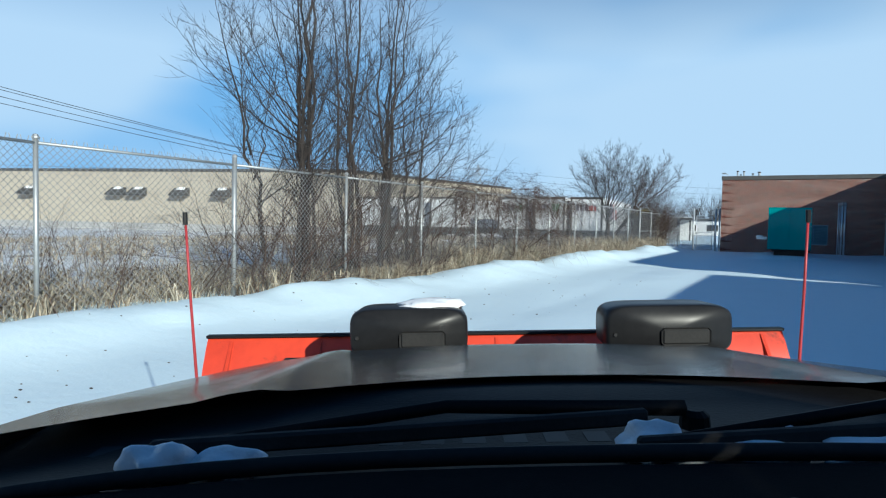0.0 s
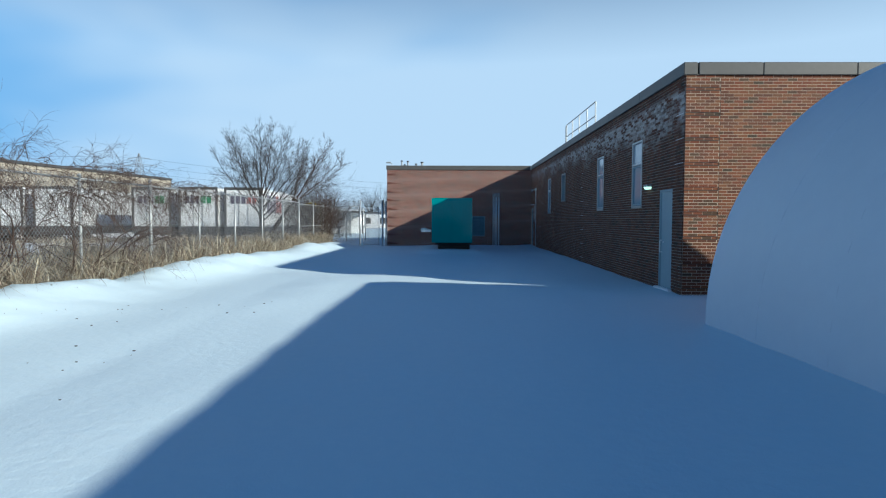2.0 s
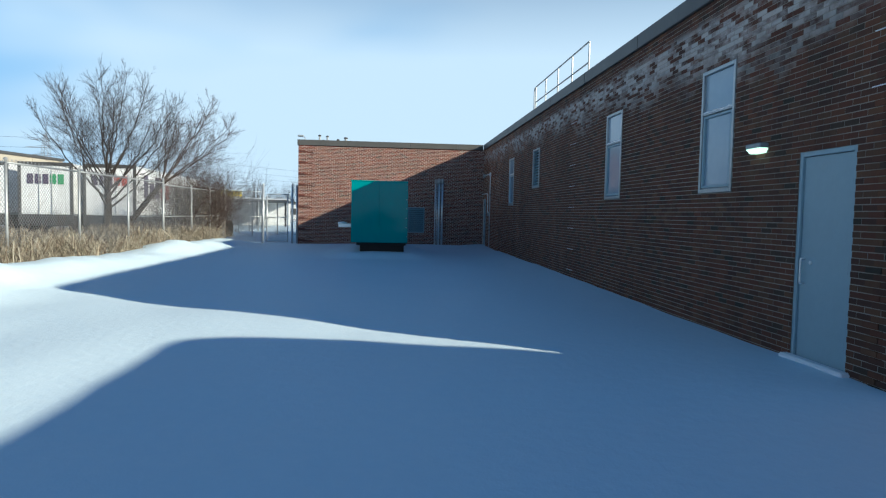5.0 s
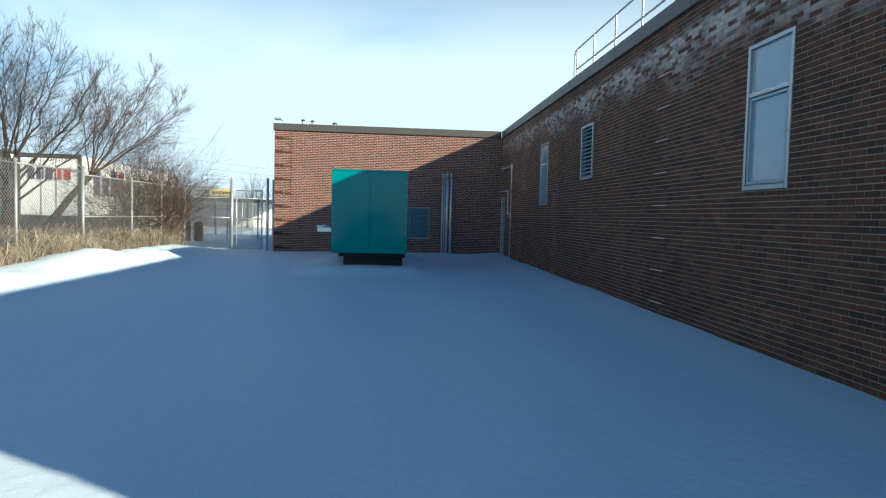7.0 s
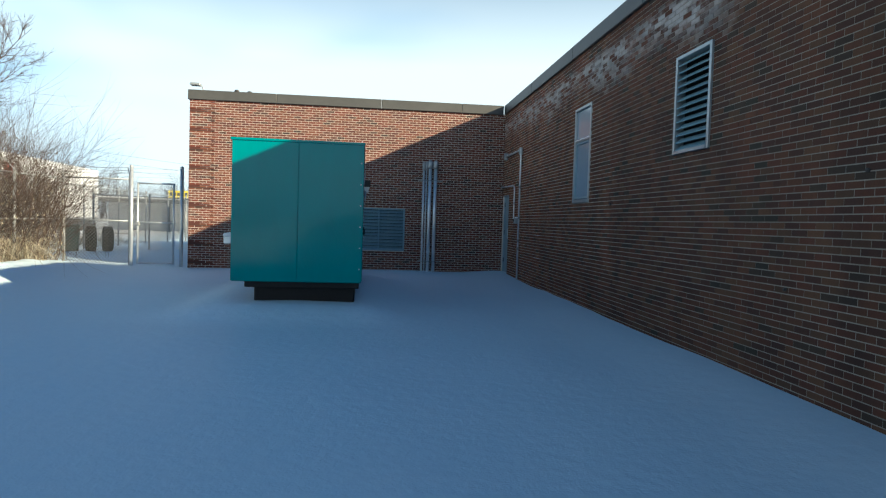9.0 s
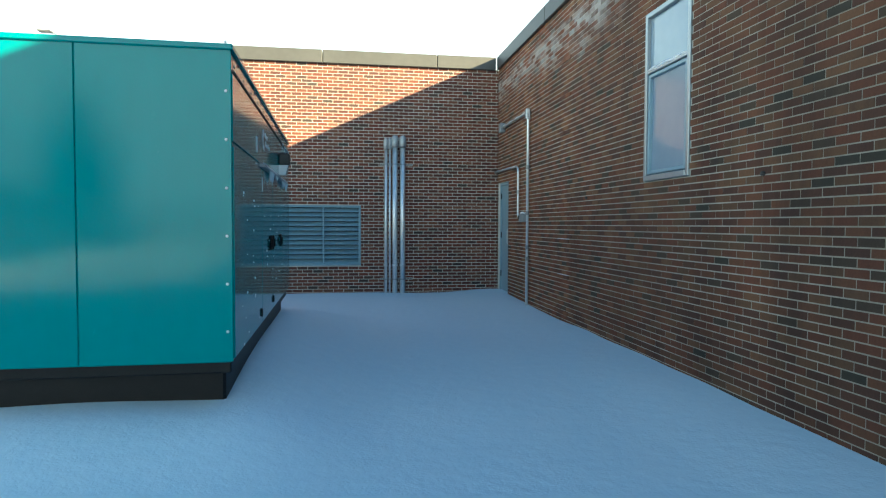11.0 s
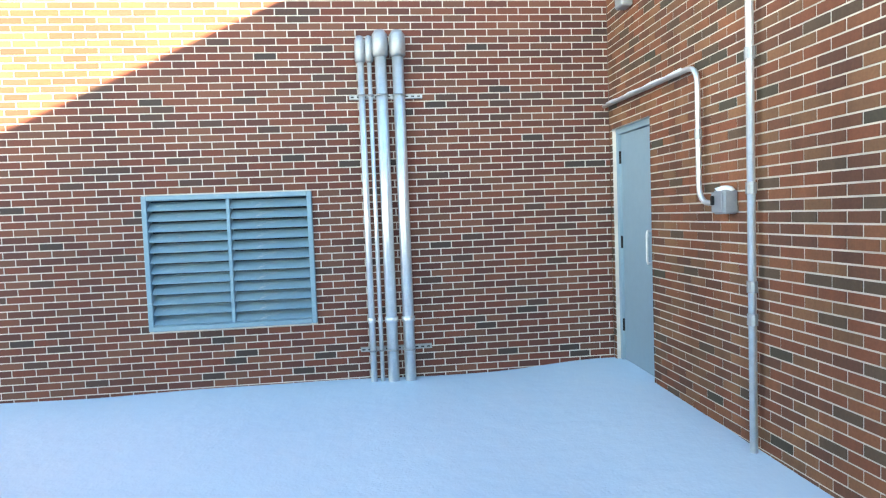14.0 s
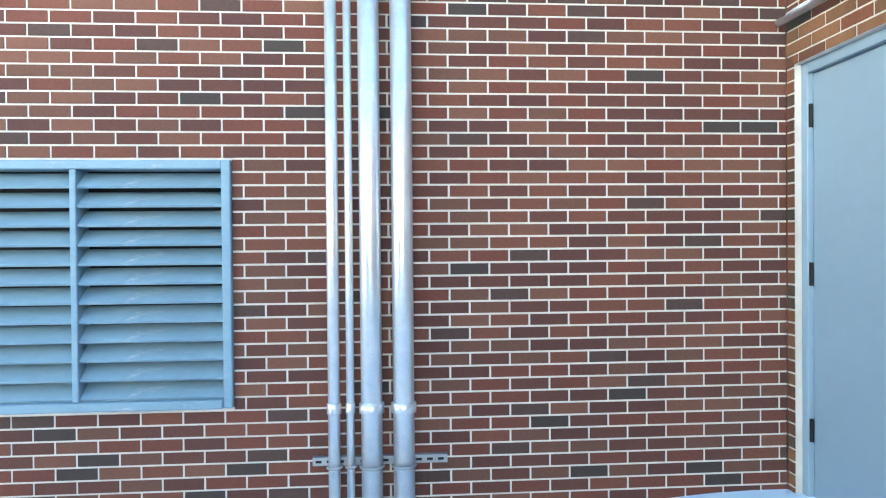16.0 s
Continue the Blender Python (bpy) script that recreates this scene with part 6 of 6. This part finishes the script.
cowl_s = Shape().grid([[(x, y, cowl_z(x, y)) for x in np.linspace(-0.98, 0.98, 25)] for y in np.linspace(0.72, 1.36, 11)])
cowl = part("cowl", cowl_s, PLASTIC, truck, "black plastic cowl", True)
for k in range(26):
    x = -0.80 + 0.064 * k
    part("vent_slot", Shape().box(x, x + 0.036, 0.94, 0.985, 1.405 - 0.02 * abs(x / 0.92) ** 2.6, 1.4185 - 0.02 * abs(x / 0.92) ** 2.6), BLACK, cowl)
for x0, y0, x1, y1 in ((-0.62, 0.84, 0.12, 0.96), (0.02, 0.83, 0.80, 0.93)):
    w = part("wiper", Shape().tube([(x0, y0, 1.452), ((x0 + x1) / 2, (y0 + y1) / 2 + 0.03, 1.478), (x1, y1, 1.462)], [0.009, 0.011, 0.014], 6), PLASTIC, truck, "", True)
    part("wiper_blade", Shape().box(0, 0.70, -0.008, 0.008, -0.012, 0.012, 0.004), RUBBER, w)
    b = w.children[0]
    b.matrix_local = pose(x0 - 0.02, y0 - 0.03, 1.462, 0, 0, math.degrees(math.atan2(y1 - y0, x1 - x0)))
part("wiper_pivot", Shape().lathe([(0, 0.024), (0.02, 0.022), (0.028, 0.012)], (0.14, 0.965, 1.43), (0.14, 0.965, 1.6), 12), PLASTIC, truck)
dash_s, rows = Shape(), []
for y in np.linspace(0.18, 0.70, 9):
    rows.append([(x, y + 0.03 * (1 - (x / 0.9) ** 2), 1.465 - 0.05 * abs(x / 0.9) ** 3 - 0.05 * smooth_step(0.34, 0.18, y)) for x in np.linspace(-0.86, 0.86, 25)])
dash_s.grid(rows)
dash = part("dashboard", dash_s, DASH, truck, "dark soft-touch dashboard", True)
part("sensor", Shape().lathe([(0, 0.02), (0.006, 0.016), (0.012, 0.008), (0.014, 0.001)], (0.10, 0.61, 1.462), (0.10, 0.61, 1.6), 12), PLASTIC, dash)
part("dash_front", Shape().box(-0.86, 0.86, 0.14, 0.18, 0.9, 1.40), DASH, truck)
part("screen_trim", Shape().tube([(x, 0.735 + 0.03 * (1 - (x / 0.9) ** 2), 1.466 - 0.05 * abs(x / 0.9) ** 3) for x in np.linspace(-0.88, 0.88, 17)], 0.012, 6), RUBBER, truck, "", True)
for cx, cy, sx, sy, sz, seed in ((-0.62, 0.79, 0.045, 0.03, 0.03, 1), (-0.53, 0.79, 0.05, 0.025, 0.02, 2), (0.03, 0.84, 0.045, 0.03, 0.03, 3), (0.13, 0.81, 0.12, 0.03, 0.016, 4),
                                 (0.34, 0.80, 0.10, 0.03, 0.018, 5), (0.55, 0.80, 0.16, 0.035, 0.022, 6), (0.22, 0.86, 0.03, 0.02, 0.015, 7)):
    part("snow_clump", Shape().lump((cx, cy, 1.448), (sx, sy, sz), seed * 2.3, 14, 26, 0.3), SNOW, truck, "half-melted snow caught at the windscreen foot", True)


# plow: blade, frame, lamps and marker rods
plow = thing("snow_plow", "raised orange-red snow plow blade with two black plow lamps", "snow plow", TRUCK)
blade_s = Shape()
blade_s.grid([[(-1.435 + 2.87 * i / 24, 2.95 + 0.16 * ((k - 4) / 6) ** 2, 0.50 + 0.70 * k / 10) for i in range(25)] for k in range(11)])
blade_s.grid([[(-1.435 + 2.87 * i / 24, 2.965 + 0.16 * ((k - 4) / 6) ** 2, 0.50 + 0.70 * k / 10) for i in range(25)] for k in range(10, -1, -1)])
blade = part("blade", blade_s, PLOW_RED, plow, "curved blade with scuffed paint", True)
part("top_edge", Shape().box(-1.44, 1.44, 3.085, 3.13, 1.192, 1.207, 0.004), BLACK, blade, "dark worn top edge")
for k in range(7):
    x = -1.32 + 0.44 * k
    part("rib", Shape().prism([(x, 2.948, 0.52), (x, 2.90, 0.60), (x, 2.90, 0.95), (x, 3.09, 1.18), (x, 2.96, 0.9)], (0.016, 0, 0)), PLOW_RED, blade)
part("cross_bar", Shape().box(-1.30, 1.30, 2.86, 2.93, 0.90, 0.96, 0.01), PLOW_RED, blade)
part("cutting_edge", Shape().box(-1.43, 1.43, 3.0, 3.03, 0.40, 0.52, 0.004), BLACK, blade)
part("push_frame", Shape().prism([(-0.42, 2.4, 0.50), (0.42, 2.4, 0.50), (0.12, 2.92, 0.52), (-0.12, 2.92, 0.52)], (0, 0, 0.10)), BLACK, plow)
part("lift_tower", Shape().box(-0.45, -0.38, 2.44, 2.50, 0.5, 1.24, 0.01).box(0.38, 0.45, 2.44, 2.50, 0.5, 1.24, 0.01).box(-0.9, 0.9, 2.45, 2.50, 1.16, 1.22, 0.01), BLACK, plow)
part("lift_ram", Shape().tube([(0, 2.46, 1.15), (0, 2.86, 0.92)], 0.03, 10), CHROME, plow)
for x0, x1, snow in ((-0.632, -0.156, True), (0.39, 0.90, False)):
    xm, hw = (x0 + x1) / 2, (x1 - x0) / 2
    lampo = Shape()
    rows = []
    for k, (yy, sc) in enumerate(((2.46, 0.0), (2.46, 0.93), (2.475, 0.985), (2.52, 1.0), (2.66, 0.97), (2.70, 0.90), (2.70, 0.0))):
        rows.append([(xm + hw * sc * math.copysign(abs(math.cos(a)) ** 0.35, math.cos(a)), yy, 1.315 + 0.10 * sc * math.copysign(abs(math.sin(a)) ** 0.45, math.sin(a))) for a in np.linspace(0, 2 * math.pi, 41)])
    lampo.grid(rows)
    pl = part("plow_lamp", lampo, LAMP_PLASTIC, plow, "black plastic plow lamp seen from behind", True)
    part("back_plate", Shape().box(xm - hw * 0.15, xm + hw * 0.62, 2.448, 2.462, 1.255, 1.325, 0.012), RUBBER, pl)
    for dx in (-0.86, 0.5):
        part("screw", Shape().lathe([(0, 0.009), (0.006, 0.007)], (xm + hw * dx, 2.458, 1.30), (xm + hw * dx, 2.40, 1.30), 8), RUBBER, pl)
    part("stalk", Shape().tube([(xm, 2.56, 1.23), (xm, 2.5, 1.18)], 0.03, 8), BLACK, pl)
    if snow:
        part("snow_cap", Shape().lump((xm + 0.09, 2.57, 1.413), (0.14, 0.08, 0.028), 4.4, 8, 16, 0.3), SNOW, pl, "melting cap of snow", True)
for xa, za, xb, zb, mat_top in ((-1.47, 1.02, -1.48, 1.81, ROD_RED), (1.48, 1.04, 1.49, 1.78, ROD_RED)):
    r = part("marker_rod", Shape().tube([(xa, 3.02, za - 0.1), (xa * 0.997, 3.02, za), (xa + (xb - xa) * 0.5, 3.0, (za + zb) / 2), (xb, 2.98, zb)], [0.009, 0.008, 0.007, 0.006], 8), mat_top, plow, "thin red marker rod", True)
    part("tip", Shape().tube([(xb, 2.98, zb - 0.05), (xb, 2.98, zb + 0.01)], 0.012, 8), BLACK, r)
    part("rod_clamp", Shape().box(min(xa, xa * 0.96) - 0.01, max(xa, xa * 0.96) + 0.01, 2.98, 3.04, za - 0.13, za - 0.02, 0.006), BLACK, r)
